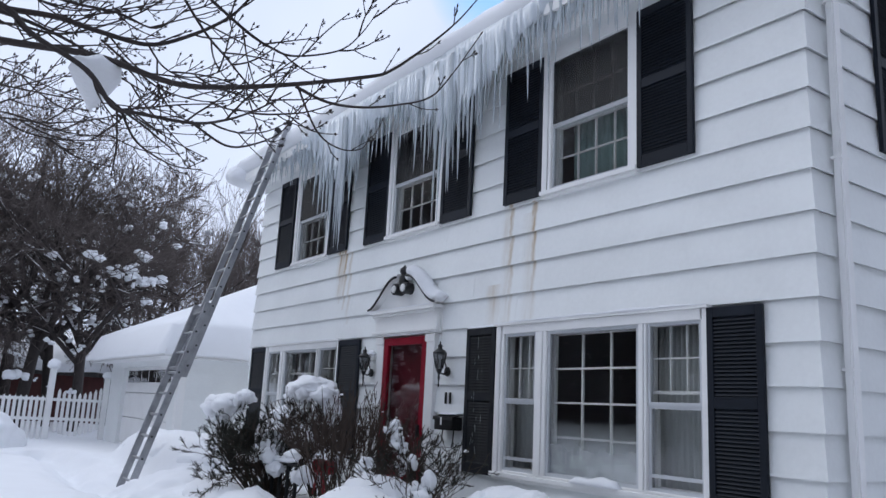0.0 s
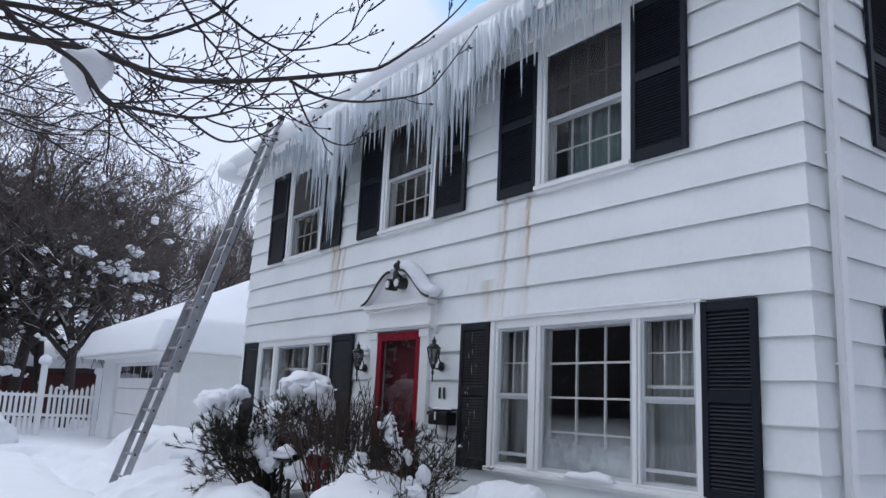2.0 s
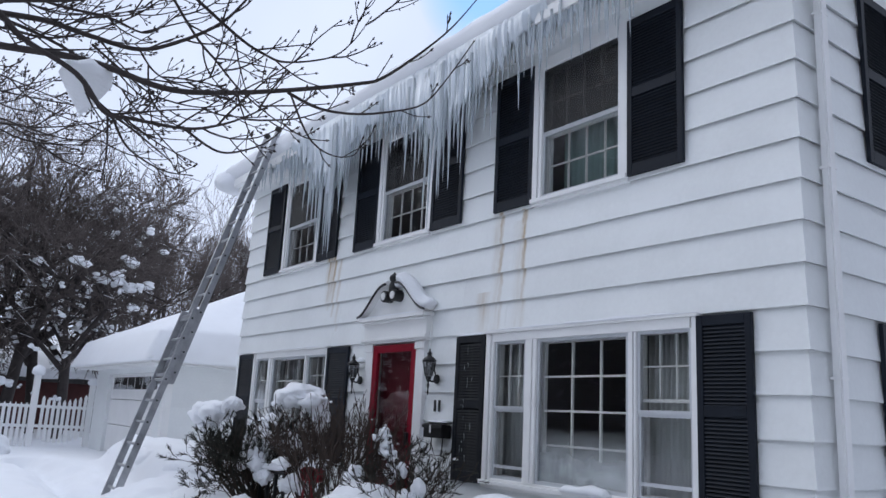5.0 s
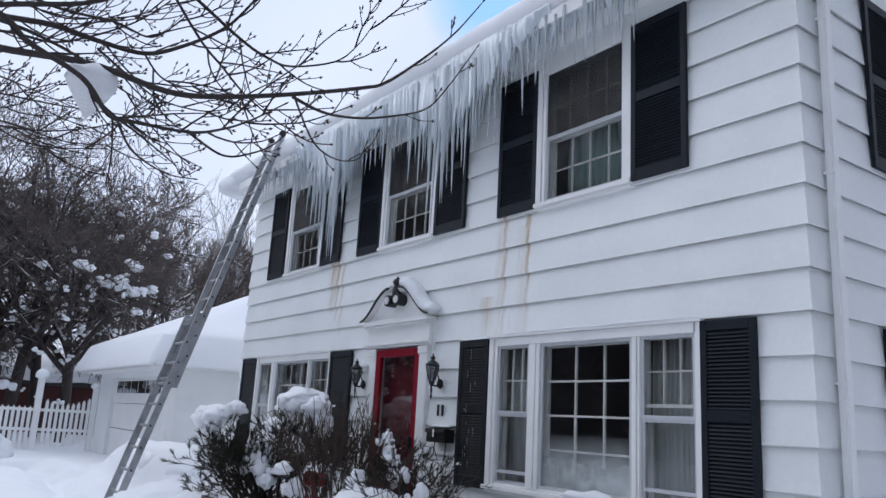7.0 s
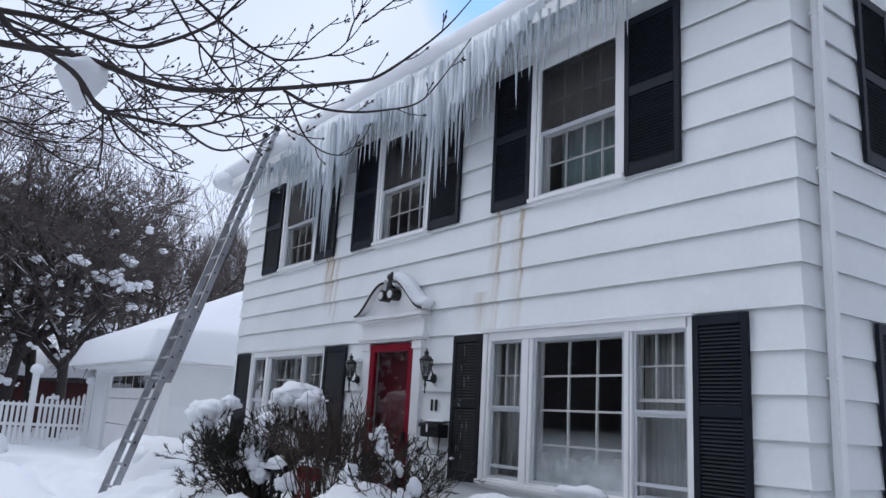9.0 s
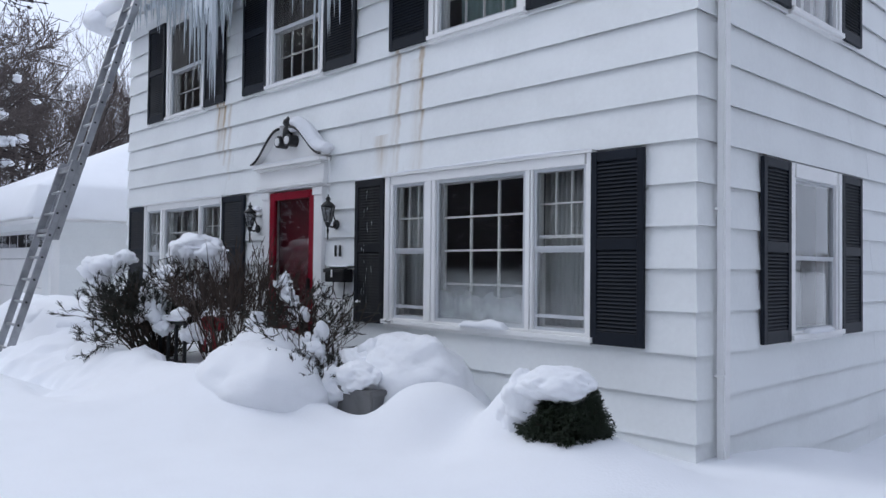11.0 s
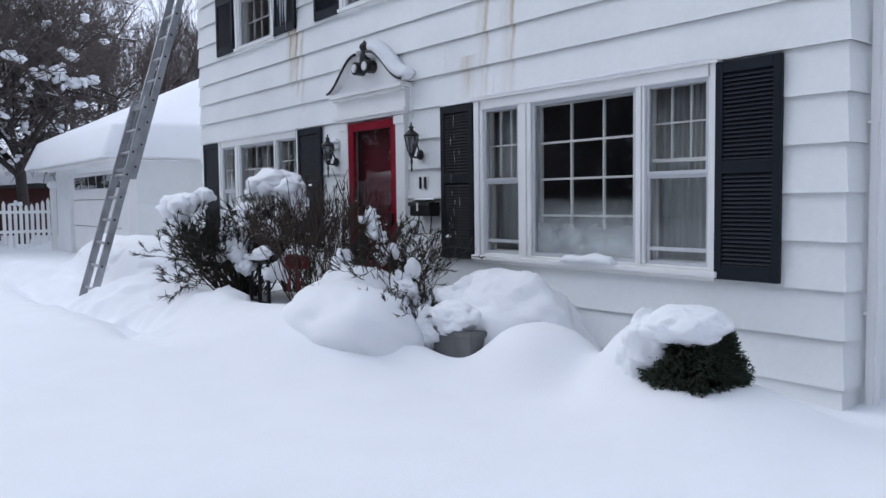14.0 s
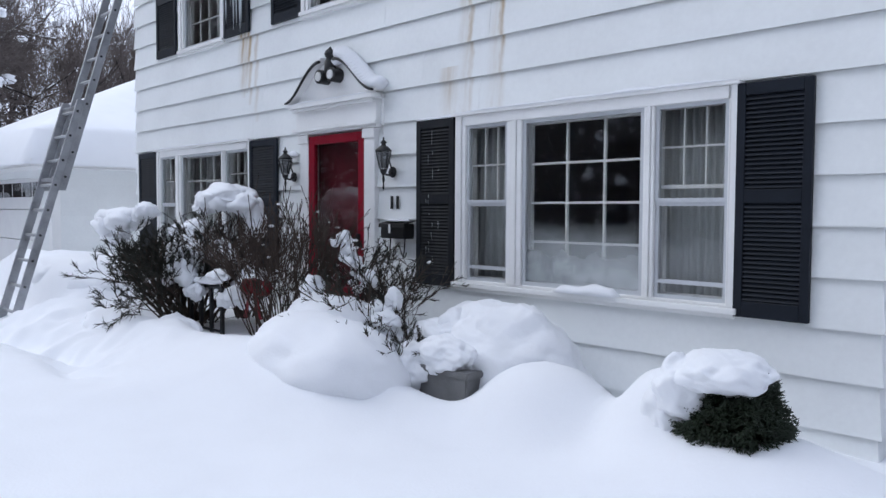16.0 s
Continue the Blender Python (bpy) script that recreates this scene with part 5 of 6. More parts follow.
shrub((-3.12, -0.92, 0.14), 34, 0.36, 0.98, (-0.50, 0.0), 21, "twiggy shrub with clotted snow beside the doorstep", [
    ((-3.66, -0.95, 1.17), (0.05, 0.045, 0.05)), ((-3.05, -0.96, 0.74), (0.06, 0.05, 0.08)),
    ((-3.20, -1.02, 0.58), (0.17, 0.11, 0.12)), ((-3.02, -1.05, 0.44), (0.15, 0.11, 0.13)), ((-3.30, -0.98, 0.86), (0.05, 0.05, 0.06))], leafy=6)
shrub((-2.96, -1.06, 0.12), 20, 0.34, 0.52, (0.0, -0.06), 33, "low dark twigs poking through the snow by the trough", [
    ((-3.00, -1.08, 0.58), (0.12, 0.09, 0.06))], leafy=6)

bm = B()
rnd = random.Random(14)
for k in range(46):
    u = rnd.random()
    g = rnd.uniform(0.016, 0.042)
    lump(bm, (-3.67 + 0.22 * u + rnd.gauss(0, 0.035), -0.96 + rnd.gauss(0, 0.03), 1.16 - 0.34 * u + rnd.gauss(0, 0.03)), (g * 1.2, g, g), k, 0.4, 1.0, 2)
solid("clotted_snow", bm, SNOW, "clots of snow caught on the doorstep shrub", "snow", kind="stuff", smooth=True)

# iron rail, red bow and planter among them
rail = thing("iron_railing", "black iron step railing with snow on top", "railing", (-5.5, -1.25, 0.1))
part("top_bar", soften(box(B(), -0.42, 0.42, -0.02, 0.02, 0.56, 0.585), 0.004), BLACK, rail)
part("lower_bar", soften(box(B(), -0.40, 0.40, -0.012, 0.012, 0.16, 0.18), 0.003), BLACK, rail)
for x in (-0.40, -0.20, 0.0, 0.20, 0.40):
    part("baluster", soften(box(B(), x - 0.016, x + 0.016, -0.016, 0.016, 0.0, 0.558), 0.002), BLACK, rail)
bm = B()
lump(bm, (-5.48, -1.25, 0.715), (0.36, 0.09, 0.06), 6, 0.3, 0.4)
solid("railing_snow", bm, SNOW, "strip of snow on the iron railing", "snow", kind="stuff", smooth=True)
bow = thing("ribbon_bow", "red ribbon bow tied among the twigs", "bow", (-4.72, -1.12, 0.70))
bow.scale = (1.3, 1.3, 1.3)
for s in (-1, 1):
    bm = B()
    n = 12
    rows = []
    for i in range(n + 1):
        w = 2 * math.pi * i / n
        rows.append([bm.verts.new((s * (0.075 - 0.075 * math.cos(w)), yy, 0.055 * math.sin(w))) for yy in (-0.035, 0.035)])
    for a, b in zip(rows, rows[1:]):
        bm.faces.new((a[0], b[0], b[1], a[1]))
    part("loop", bm, RIBBON, bow, "", True).modifiers.new("thickness", "SOLIDIFY").thickness = 0.004
    bm = B()
    v = [bm.verts.new(p) for p in ((s * 0.01, -0.035, 0), (s * 0.06, -0.04, -0.22), (s * 0.12, -0.03, -0.21), (s * 0.035, -0.03, 0))]
    bm.faces.new(v)
    part("tail", bm, RIBBON, bow).modifiers.new("thickness", "SOLIDIFY").thickness = 0.004
part("knot", soften(box(B(), -0.022, 0.022, -0.045, 0.03, -0.025, 0.025), 0.008, 2), RIBBON, bow)
planter = thing("planter", "grey concrete trough half buried in snow", "planter", (-2.45, -0.84, -0.07))
bm = B()
outer = [bm.verts.new(p) for z, k in ((0.0, 0.88), (0.36, 1.0)) for p in ((-0.30 * k, -0.26 * k, z), (0.30 * k, -0.26 * k, z), (0.30 * k, 0.26 * k, z), (-0.30 * k, 0.26 * k, z))]
for f in ((0, 3, 2, 1), (4, 5, 6, 7), (0, 1, 5, 4), (1, 2, 6, 5), (2, 3, 7, 6), (3, 0, 4, 7)):
    bm.faces.new([outer[i] for i in f])
part("trough", soften(bm, 0.012, 2), CONCRETE, planter)
part("rim", soften(box(B(), -0.32, 0.32, -0.28, 0.28, 0.345, 0.39), 0.008, 2), CONCRETE, planter)

# small clipped evergreen
yew = thing("evergreen_bush", "small round evergreen bush under a snow cap", "bush", (-0.47, -0.86, 0.20))
rnd = random.Random(8)
st, lv = Sticks(), Sticks()
for i in range(60):
    w, e = rnd.uniform(0, 2 * math.pi), rnd.uniform(-0.05, 1.0)
    d = Vector((math.cos(w) * math.sqrt(1 - e * e * 0.8), math.sin(w) * math.sqrt(1 - e * e * 0.8), max(0.05, e * 0.9)))
    st.line([Vector((0, 0, 0.02)), d * 0.16 + Vector((0, 0, 0.05)), d * 0.26 + Vector((0, 0, 0.05))], 0.008, 0.003)
for i in range(20000):
    w, e = rnd.uniform(0, 2 * math.pi), rnd.uniform(-0.05, 0.92)
    c = math.sqrt(max(0, 1 - e * e))
    k = rnd.uniform(0.62, 1.0) * (1 + 0.16 * noise.noise((math.cos(w) * 2.4, math.sin(w) * 2.4, e * 3)))
    q = max(abs(math.cos(w)), abs(math.sin(w))) ** -0.55
    if noise.noise((math.cos(w) * c * 4.5, math.sin(w) * c * 4.5, e * 5)) < -0.22 and k > 0.75:
        continue
    p = Vector((0.275 * q * k * c ** 0.7 * math.cos(w), 0.24 * q * k * c ** 0.7 * math.sin(w), 0.02 + 0.34 * k * e))
    d = (Vector((math.cos(w) * c, math.sin(w) * c, e + 0.1)) + sway(rnd, 0.55)).normalized()
    d = (d + Vector((0, 0, -0.35))).normalized()
    lv.stick(p, p + d * rnd.uniform(0.012, 0.034), 0.0050, 0.0016, 3)
ob = tagged(new("twig_growth", st.mesh("twig_growth", SHRUB_TWIG)), kind="stuff")
ob.parent = yew
ob = tagged(new("foliage", lv.mesh("foliage", NEEDLE)), kind="stuff")
ob.parent = yew
bm = B()
lump(bm, (-0.05, -0.02, 0.33), (0.27, 0.26, 0.125), 5, 0.16, 0.75, 5)
lump(bm, (-0.31, 0.03, 0.10), (0.16, 0.25, 0.23), 6, 0.18, 1.0, 5)
lump(bm, (-0.22, -0.08, 0.24), (0.16, 0.20, 0.18), 8, 0.2, 1.0, 5)
for v in bm.verts:
    p = v.co.copy()
    v.co += Vector((0.5, -0.5, 1)) * (0.022 * noise.noise(p * 9.0) + 0.012 * noise.noise(p * 24.0))
part("snow_cap", bm, SNOW, yew, "thick cap of snow", True)

# ---- picket fence ----
fence = thing("picket_fence", "white wooden picket fence deep in snow", "fence", (-18.4, 0, 0.0))
post = part("post", soften(box(B(), -0.07, 0.07, -1.68, -1.54, 0.0, 1.86), 0.01), TRIM, fence)
part("post", soften(box(B(), -0.07, 0.07, -0.40, -0.28, 0.0, 1.70), 0.01), TRIM, fence)
bm = B()
picket = [(-0.012, -0.035, 0), (0.012, -0.035, 0), (0.012, 0.035, 0), (-0.012, 0.035, 0)]
v = [bm.verts.new((x, y, z)) for z in (0.0, 0.96) for x, y, _ in picket] + [bm.verts.new((x, 0, 1.03)) for x in (-0.012, 0.012)]
for f in ((0, 3, 2, 1), (0, 1, 5, 4), (2, 3, 7, 6), (1, 2, 6, 9, 5), (3, 0, 4, 8, 7), (4, 5, 9, 8), (6, 7, 8, 9)):
    bm.faces.new([v[i] for i in f])
me = mesh_of("picket", bm, TRIM)
for i in range(40):
    y = -0.46 - i * 0.118
    if -1.72 < y < -1.5:
        continue
    ob = new("picket", me)
    ob.parent = fence
    sag = 0.16 * math.sin(min(1, max(0, (-0.46 - y) / 1.1)) * math.pi) if y > -1.5 else 0.25
    ob.location = (0, y, 0.42 - sag)
for z in (0.62, 1.08):
    part("fence_rail", box(B(), -0.055, -0.014, -5.2, -0.3, z, z + 0.07), TRIM, fence)
bm = B()
lump(bm, (-18.4, -1.61, 1.93), (0.15, 0.15, 0.16), 2, 0.15, 0.6)
lump(bm, (-18.4, -0.34, 1.74), (0.13, 0.13, 0.13), 4, 0.15, 0.6)
solid("post_snow", bm, SNOW, "round balls of snow on the fence posts", "snow", kind="stuff", smooth=True)

# ---- a dark red neighbouring shed ----
shed = thing("neighbour_house", "low dark red house with a snowy roof", "house", (-33, -2.0, 0.3))
part("wall", box(B(), -3, 3, -4.5, 4.5, -0.5, 1.7), BRICK_RED, shed, "dark red boarded wall")
bm = B()
v = [bm.verts.new(p) for y in (-4.9, 4.9) for p in ((-3.5, y, 1.6), (3.5, y, 1.6), (3.5, y, 1.8), (0, y, 3.1), (-3.5, y, 1.8))]
for i in range(5):
    j = (i + 1) % 5
    bm.faces.new((v[i], v[j], v[j + 5], v[i + 5]))
bm.faces.new(v[:5][::-1])
bm.faces.new(v[5:])
part("roof", bm, SHINGLE, shed, "dark roof")
bm = B()
n = 14
rows = [[bm.verts.new((x, y, z + k)) for x, z in ((3.62, 1.73), (3.66, 1.95), (3.4, 2.18), (0, 3.45), (-3.4, 2.18), (-3.66, 1.8))] for y, k in [(-5.0 + 10.0 * i / n, 0.05 * math.sin(i * 1.7)) for i in range(n + 1)]]
for a, b in zip(rows, rows[1:]):
    for k in range(6):
        bm.faces.new((a[k], b[k], b[(k + 1) % 6], a[(k + 1) % 6]))
bm.faces.new(rows[0])
bm.faces.new(rows[-1][::-1])
part("roof_snow", bm, SNOW, shed, "deep snow on the roof", True)

# ---- bare trees ----


def bare_tree(seed, height, depth, kids, spread, up, label, clumps, clear=0.26):
    rnd = random.Random(seed)
    t = thing("tree", label, "tree", (0, 0, -3000), group="bare trees")
    tr, st, ends = Sticks(), Growth(0.024), []
    pts = [Vector((0, 0, -0.3)), Vector((0.06, 0.02, height * 0.10)), Vector((rnd.uniform(-0.2, 0.2), rnd.uniform(-0.2, 0.2), height * clear))]
    tr.line(pts, height * 0.020, height * 0.015, 8)
    ob = new("trunk", tr.mesh("trunk", BARK))
    ob.parent = t
    for k in range(5):
        w = 2 * math.pi * (k + rnd.random() * 0.6) / 5
        d = Vector((math.cos(w) * 0.75, math.sin(w) * 0.75, rnd.uniform(0.8, 1.3))).normalized()
        grow(st, pts[-1] - Vector((0, 0, rnd.uniform(0, height * 0.08))), d, height * rnd.uniform(0.22, 0.30), height * 0.0115, depth, rnd, spread, up, kids, ends, 5, 0.10, 0.0095)
    for nm, k, mat in (("limb_growth", st.limbs, BARK), ("crown", st.fine, TWIG), ("limb_snow", st.snow, SNOW)):
        ob = tagged(new(nm, k.mesh(nm, mat)), kind="stuff")
        ob.parent = t
    bm = B()
    for k in range(clumps):
        p, d = ends[rnd.randrange(len(ends))]
        p = p * rnd.uniform(0.45, 0.95)
        if p.z < height * 0.15:
            continue
        r = rnd.uniform(0.04, 0.12) * height / 10 * (1.8 if k % 14 == 0 else 1)
        for g in range(3):
            h = r * rnd.uniform(0.5, 0.95)
            lump(bm, p + sway(rnd, r * 0.6), (h * rnd.uniform(0.9, 1.5), h * rnd.uniform(0.9, 1.5), h * 0.85), k + g, 0.6, 1.0, 2)
    part("snow_clumps", bm, SNOW, t, "clots of snow caught in the twigs", True)
    return t


dense = bare_tree(2, 9.5, 5, 3, 0.62, 0.05, "dense bare brown tree with snow in its twigs", 40, 0.30)
airy = bare_tree(5, 12.5, 5, 3, 0.40, 0.22, "tall bare tree with upswept branches", 0 + 12)
low_tree = bare_tree(11, 8.0, 5, 3, 0.70, 0.0, "low spreading bare tree holding clumps of snow", 46, 0.32)
SPOTS = [(dense, -24.2, -2.6, 330, 1.16), (dense, -23.5, -1.6, 20, 1.09), (low_tree, -22.4, -0.3, 75, 1.00), (dense, -26.0, 0.4, 140, 1.09), (dense, -25.0, -0.6, 200, 1.02), (dense, -27.5, -1.6, 310, 1.22), (low_tree, -24.5, -4.3, 10, 1.12), (dense, -26.5, -3.2, 250, 1.08),
         (low_tree, -28.5, -3.6, 190, 1.27), (dense, -27.5, -6.5, 100, 1.08), (airy, -30, 5.0, 0, 0.80), (airy, -33, 8.0, 90, 0.86), (airy, -29.0, 2.2, 40, 0.78), (airy, -35, 7.0, 170, 0.9),
         (airy, -38, 4.5, 60, 0.85), (airy, -42, 13, 240, 0.9)]
# the trees across the street, behind the camera, that the windows mirror
rnd = random.Random(31)
for i in range(46):
    SPOTS.append(((dense, low_tree, dense)[i % 3], -46 + i * 1.8 + rnd.uniform(-1, 1), -20 - rnd.uniform(0, 7), rnd.uniform(0, 360), rnd.uniform(1.25, 1.7)))
# this row, out of view beyond the gable, is added to darken that wall
for i in range(20):
    SPOTS.append(((low_tree, dense)[i % 2], 13 + rnd.uniform(0, 7), -16 + i * 2.0 + rnd.uniform(-1, 1), rnd.uniform(0, 360), rnd.uniform(1.4, 1.9)))
for i in range(48):
    SPOTS.append(((low_tree, dense, low_tree)[i % 3], -58 + i * 1.9 + rnd.uniform(-1, 1), -25 - rnd.uniform(0, 12), rnd.uniform(0, 360), rnd.uniform(0.75, 1.15)))
for i in range(16):
    SPOTS.append(((dense, low_tree)[i % 2], 32 + i * 1.7 + rnd.uniform(-0.6, 0.6), 126 + rnd.uniform(-4, 4), rnd.uniform(0, 360), rnd.uniform(0.5, 0.75)))
for i in range(27):
    SPOTS.append((dense, -90 + i * 2.8 + rnd.uniform(-1, 1), -28 - rnd.uniform(0, 8), rnd.uniform(0, 360), rnd.uniform(2.3, 2.9)))
used = set()
for t, x, y, turn, k in SPOTS:
    m = pose(x, y, snow_level(x, y) - (2.2 if y < -15 else 0.1), 0, 0, turn) @ Matrix.Diagonal((k, k, k, 1))
    if t.name not in used:
        used.add(t.name)
        t.matrix_basis = m
    else:
        c = copy_thing(t, Matrix.Identity(4))
        c.matrix_basis = m

bm = B()
rnd = random.Random(6)
for k in range(20):
    r = rnd.uniform(0.06, 0.16)
    lump(bm, (-21.4 + rnd.uniform(-0.4, 0.4), 0.75 + rnd.gauss(0, 0.36), 4.9 + rnd.gauss(0, 0.33)), (r * 1.2, r * 1.3, r * 0.8), k, 0.6, 0.9, 3)
solid("snow_clump", bm, SNOW, "big clots of snow lodged in a tree crown", "snow", kind="stuff", smooth=True)

# ---- the near tree whose boughs hang before the house ----
near = thing("street_tree", "bare budding tree with a snow clot on its bough", "tree", (0, 0, 0))
HUB = Vector((2.73, -4.96, 1.33))
AHEAD, RIGHT, UP = Vector((-0.803, 0.560, 0.203)), Vector((0.580, 0.813, 0.050)), Vector((0.137, -0.158, 0.978))


def spray(u, v, d=4.4):
    """A point in the fan of boughs: u along it, v up it, d out from its hub."""
    return HUB + (AHEAD + RIGHT * u + UP * v) * d


def smooth_line(pts, per=6):
    out = []
    for i in range(len(pts) - 1):
        a, b, c, d = pts[max(i - 1, 0)], pts[i], pts[i + 1], pts[min(i + 2, len(pts) - 1)]
        for k in range(per):
            t = k / per
            out.append(0.5 * ((2 * b) + (c - a) * t + (2 * a - 5 * b + 4 * c - d) * t * t + (3 * b - a - 3 * c + d) * t ** 3))
    return out + [pts[-1]]


def limb_of(*uv, d=4.4, drift=0.0):
    return smooth_line([spray(u, v, d + drift * i) for i, (u, v) in enumerate(uv)])


BOUGHS = [
    (limb_of((-0.70, 0.30), (-0.57, 0.27), (-0.45, 0.25), (-0.35, 0.215), (-0.28, 0.209), (-0.19, 0.213), (-0.10, 0.222), (-0.068, 0.230), (-0.02, 0.262), (0.02, 0.295), (0.055, 0.335)), 0.027, 0.003),
    (limb_of((-0.19, 0.210), (-0.15, 0.190), (-0.105, 0.183), (-0.06, 0.186), (-0.017, 0.196), (0.012, 0.226), (0.048, 0.276), drift=0.02), 0.011, 0.003),
    (limb_of((-0.70, 0.34), (-0.57, 0.312), (-0.50, 0.300), (-0.44, 0.280), (-0.38, 0.264), (-0.33, 0.274), (-0.28, 0.296), (-0.25, 0.322), (-0.21, 0.37), d=4.7), 0.024, 0.006),
    (limb_of((-0.68, 0.36), (-0.57, 0.316), (-0.53, 0.278), (-0.46, 0.232), (-0.425, 0.184), (-0.395, 0.176), (-0.323, 0.163), (-0.28, 0.167), (-0.243, 0.179), (-0.20, 0.20), d=4.2), 0.022, 0.004),
    (limb_of((-0.447, 0.208), (-0.418, 0.183), (-0.388, 0.161), (-0.342, 0.123), d=4.25), 0.013, 0.004),
    (limb_of((-0.323, 0.163), (-0.28, 0.134), (-0.243, 0.136), (-0.207, 0.153), (-0.17, 0.197), d=4.3), 0.009, 0.003),
    (limb_of((-0.36, 0.37), (-0.31, 0.285), (-0.28, 0.248), (-0.25, 0.212), (-0.207, 0.176), (-0.19, 0.169), d=4.8), 0.010, 0.003),
    (limb_of((-0.34, 0.36), (-0.258, 0.285), (-0.22, 0.259), (-0.19, 0.249), (-0.134, 0.256), (-0.105, 0.278), (-0.085, 0.305), d=4.9), 0.012, 0.003),
    (limb_of((-0.42, 0.184), (-0.421, 0.132), (-0.427, 0.10), d=4.25), 0.008, 0.003),
    (limb_of((-0.415, 0.180), (-0.395, 0.139), (-0.352, 0.110), (-0.316, 0.103), d=4.3), 0.009, 0.003),
    (limb_of((-0.188, 0.212), (-0.163, 0.153), (-0.134, 0.130), (-0.105, 0.130), (-0.094, 0.150), drift=0.02), 0.007, 0.0025),
    (limb_of((-0.62, 0.17), (-0.57, 0.19), (-0.53, 0.20), (-0.483, 0.226), d=5.4), 0.008, 0.003),
    (limb_of((-0.66, 0.18), (-0.57, 0.170), (-0.50, 0.163), (-0.42, 0.173), (-0.36, 0.20), d=5.6), 0.010, 0.003),
    (limb_of((-0.70, 0.20), (-0.57, 0.178), (-0.48, 0.150), (-0.41, 0.146), d=6.0), 0.012, 0.003),
    (limb_of((-0.66, 0.33), (-0.55, 0.30), (-0.47, 0.262), (-0.42, 0.225), (-0.39, 0.206), d=4.6), 0.016, 0.004),
    (limb_of((-0.62, 0.38), (-0.50, 0.325), (-0.42, 0.305), (-0.37, 0.285), (-0.33, 0.31), d=5.0), 0.014, 0.004),
    (limb_of((-0.72, 0.31), (-0.57, 0.325), (-0.46, 0.328), (-0.40, 0.345), (-0.34, 0.38), d=4.5), 0.022, 0.008),
    (limb_of((-0.70, 0.29), (-0.57, 0.292), (-0.50, 0.278), (-0.45, 0.285), (-0.39, 0.305), (-0.35, 0.33), d=5.1), 0.013, 0.004),
    (limb_of((-0.66, 0.26), (-0.57, 0.235), (-0.52, 0.215), (-0.46, 0.19), d=5.2), 0.010, 0.003),
    (limb_of((-0.44, 0.27), (-0.40, 0.235), (-0.36, 0.205), (-0.30, 0.19), (-0.25, 0.20), d=4.7), 0.009, 0.003),
    (limb_of((-0.38, 0.264), (-0.36, 0.235), (-0.33, 0.222), (-0.29, 0.228), (-0.26, 0.247), d=4.7), 0.007, 0.003),
]
rnd = random.Random(52)
for k in range(5):
    v = rnd.uniform(0.19, 0.36)
    fall = rnd.uniform(-0.05, 0.02)
    span = rnd.uniform(0.16, 0.34)
    BOUGHS.append((limb_of((-0.74, v + 0.01), (-0.62, v), (-0.62 + span * 0.5, v + fall), (-0.62 + span, v + fall + rnd.uniform(-0.02, 0.04)), d=rnd.uniform(4.6, 5.8)), 0.011, 0.003))
rnd = random.Random(77)
st, buds = Sticks(), Sticks()


def bud(p, d, size=1.0):
    """A swollen bud: a short spindle."""
    q = p + d * 0.009 * size
    buds.stick(p, q, 0.0024 * size, 0.0046 * size, 5)
    buds.stick(q, q + d * 0.013 * size, 0.0046 * size, 0.0008, 5)


def shoot(p, d, length, r, depth, curl):
    """A shoot that sweeps in one steady curve towards the light, with opposite side twigs that end in buds."""
    n = max(4, int(length / 0.045))
    pts, dirs = [p.copy()], [d.copy()]
    lift = rnd.uniform(0.5, 1.3)
    for k in range(n):
        d = (d + curl * (1.0 / n) + UP * (0.35 * lift / n) + sway(rnd, 0.035)).normalized()
        pts.append(pts[-1] + d * (length / n))
        dirs.append(d)
    st.line(pts, r, max(0.0025, r * 0.5), 5 if r > 0.005 else 4)
    bud(pts[-1], d, 1.15)
    for s in (-1, 1):
        bud(pts[-1], (d + (UP * s + AHEAD * rnd.uniform(-0.5, 0.5)) * 0.6).normalized(), 0.8)
    if depth == 0:
        for k in range(2, n, 2):
            bud(pts[k], (dirs[k] * 0.6 + UP * rnd.choice((-1, 1))).normalized(), 0.8)
        return
    turn = rnd.choice((-1, 1))
    k = rnd.randrange(2, 4)
    while k < n:
        turn = -turn
        across = dirs[k].cross(AHEAD).normalized() * turn
        for s in ((1, -1) if rnd.random() < 0.3 else (1,)):
            e = (dirs[k] + across * s * rnd.uniform(0.55, 0.95) + AHEAD * rnd.gauss(0, 0.25)).normalized()
            shoot(pts[k], e, length * rnd.uniform(0.22, 0.5) * (1.15 - 0.6 * k / n), max(0.0024, r * 0.62), depth - 1, -across * s * rnd.uniform(0.0, 0.5))
        k += rnd.randrange(2, 5)


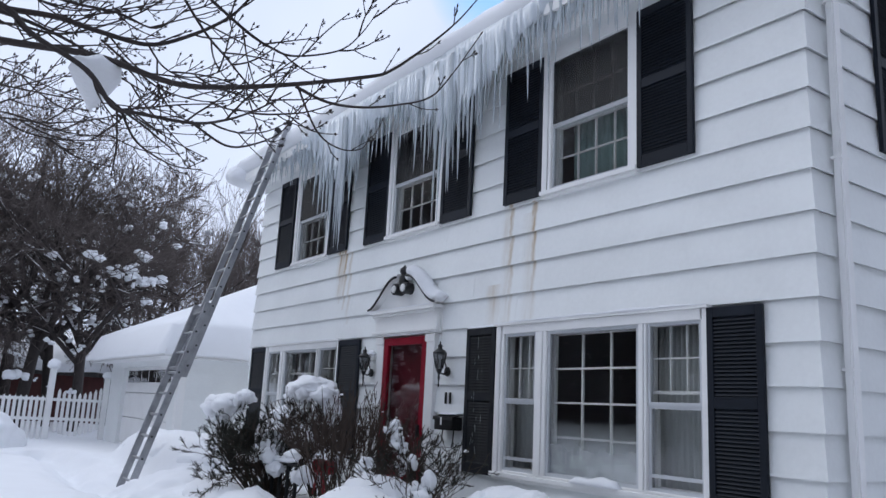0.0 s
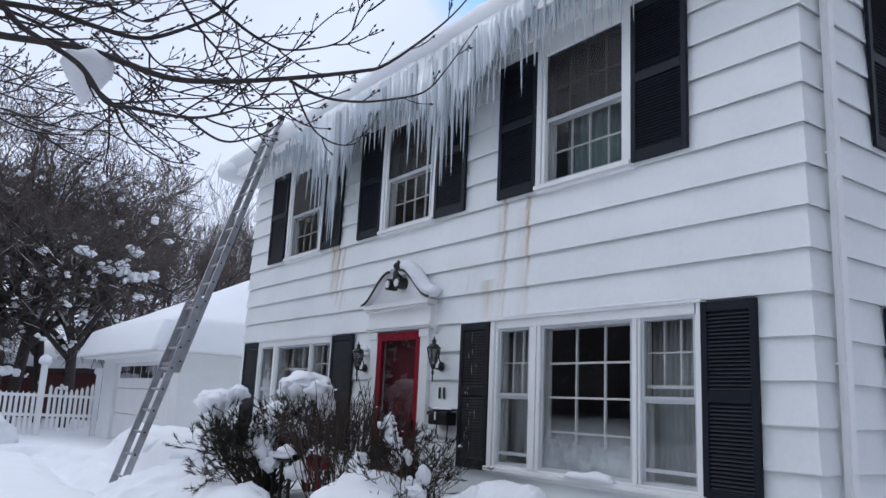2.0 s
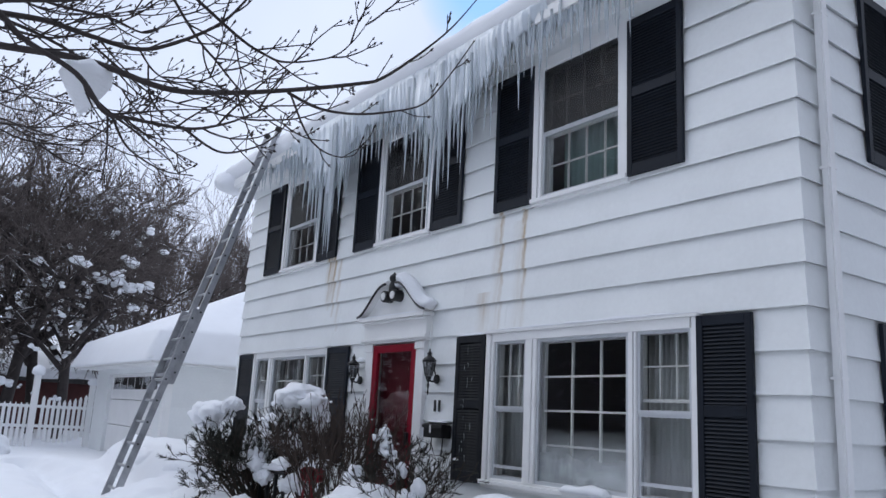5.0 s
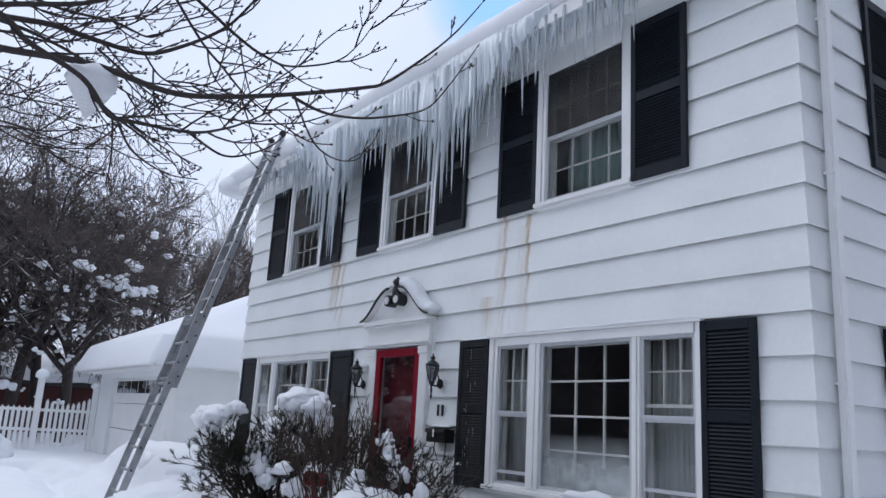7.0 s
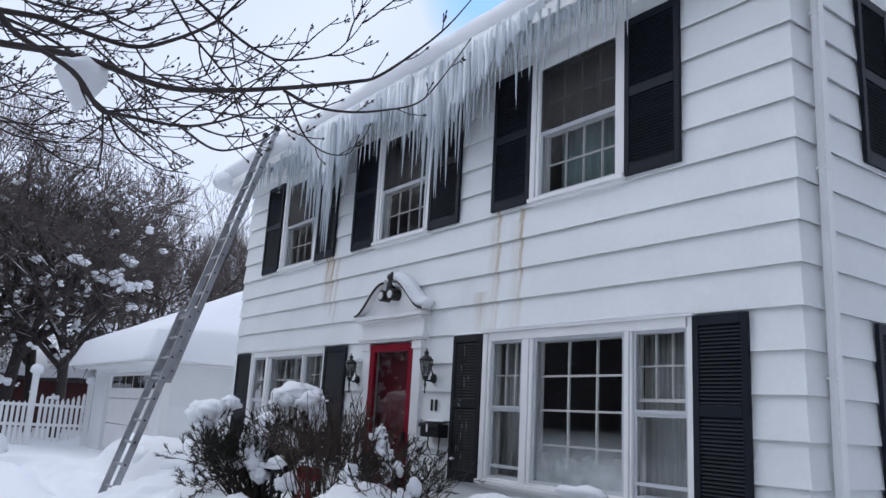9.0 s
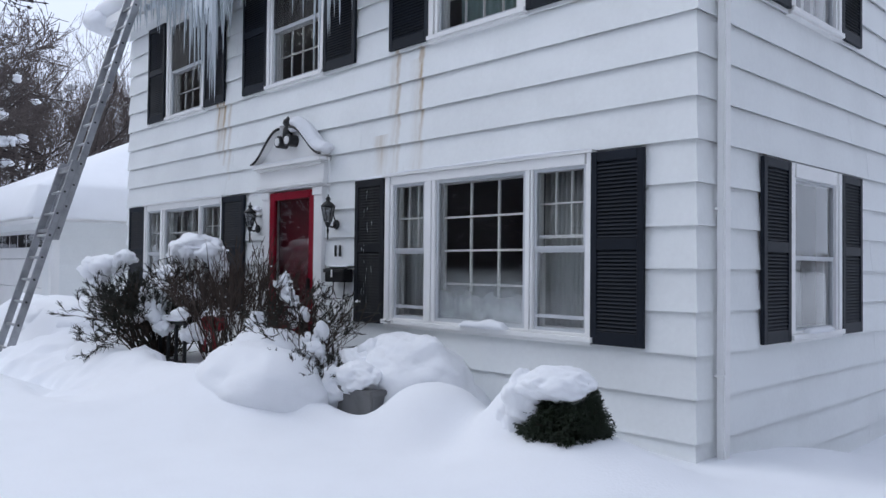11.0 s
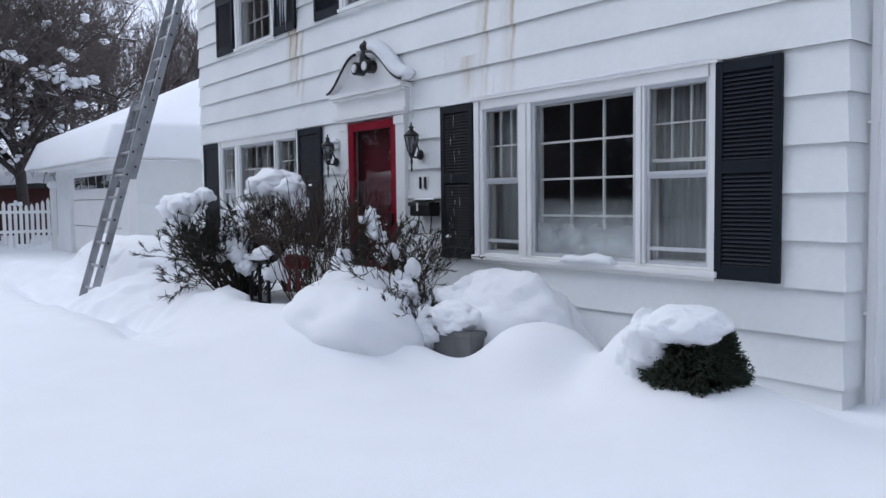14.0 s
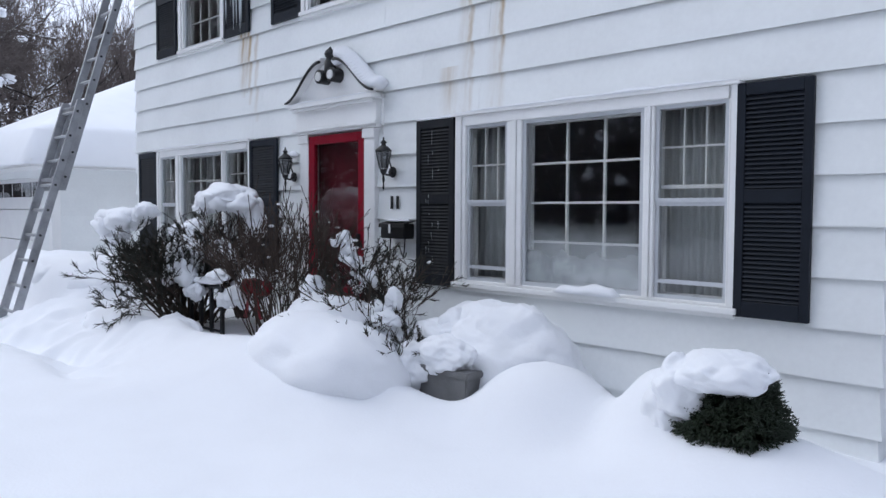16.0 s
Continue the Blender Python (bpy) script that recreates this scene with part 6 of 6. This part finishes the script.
for i, (pts, r0, r1) in enumerate(BOUGHS):
    ob = Sticks()
    ob.line(pts, r0 * 0.95, r1, 6)
    o = new("bough", ob.mesh("bough", BARK))
    o.parent = near
    total = len(pts)
    bare = i in (0, 1, 4, 5, 8, 9, 10)
    q, side = total // (3 if bare else 7) + 1, rnd.choice((-1, 1))
    while q < total - 1:
        side = -side
        along = (pts[min(q + 1, total - 1)] - pts[max(q - 1, 0)]).normalized()
        across = along.cross(AHEAD).normalized() * side
        d = (along + across * rnd.uniform(0.5, 0.9) + AHEAD * rnd.gauss(0, 0.2)).normalized()
        if bare:
            shoot(pts[q], d, rnd.uniform(0.07, 0.17), 0.0036, rnd.choice((0, 0, 1)), -across * 0.3)
        else:
            shoot(pts[q], d, rnd.uniform(0.22, 0.62), 0.0064, rnd.choice((1, 2, 2)), -across * rnd.uniform(0.1, 0.7))
        q += rnd.randrange(4, 8) if bare else rnd.randrange(3, 7)
    bud(pts[-1], (pts[-1] - pts[-2]).normalized(), 1.3)
o = tagged(new("twig_growth", st.mesh("twig_growth", BARK)), kind="stuff")
o.parent = near
o = tagged(new("bud_growth", buds.mesh("bud_growth", BARK)), kind="stuff")
o.parent = near
tr = Sticks()
foot = Vector((-3.2, -8.2, snow_level(-3.2, -8.2) - 0.2))
crown = spray(-0.95, 0.30, 4.6)
tr.line(smooth_line([foot, foot + Vector((0.05, 0.05, 1.6)), foot + Vector((0.15, 0.3, 2.6)), crown]), 0.20, 0.09, 10)
for i, (pts, r0, r1) in enumerate(BOUGHS):
    if r0 > 0.02 or i in (11, 12, 13, 14, 15, 17, 18) or i > 20:
        tr.line(smooth_line([crown, (crown + pts[0]) / 2 + Vector((0, 0, 0.08)), pts[0]]), 0.05, r0, 7)
for i, p in ((6, spray(-0.30, 0.52, 5.0)), (7, spray(-0.30, 0.52, 5.0))):
    tr.line(smooth_line([crown, spray(-0.62, 0.50, 4.9), p, BOUGHS[i][0][0]]), 0.04, 0.012, 6)
o = new("trunk", tr.mesh("trunk", BARK))
o.parent = near
bm = B()
for i in range(9):
    u = i / 8
    w = 0.125 * (1 - u) ** 0.7 + 0.012
    lump(bm, spray(-0.446 - 0.006 * u, 0.231 - 0.036 * u, 4.38), (w * 0.7, w, 0.075), 2.0, 0.3, 1.2, 3)
part("snow_clot", bm, SNOW, near, "grey clot of frozen snow", True)
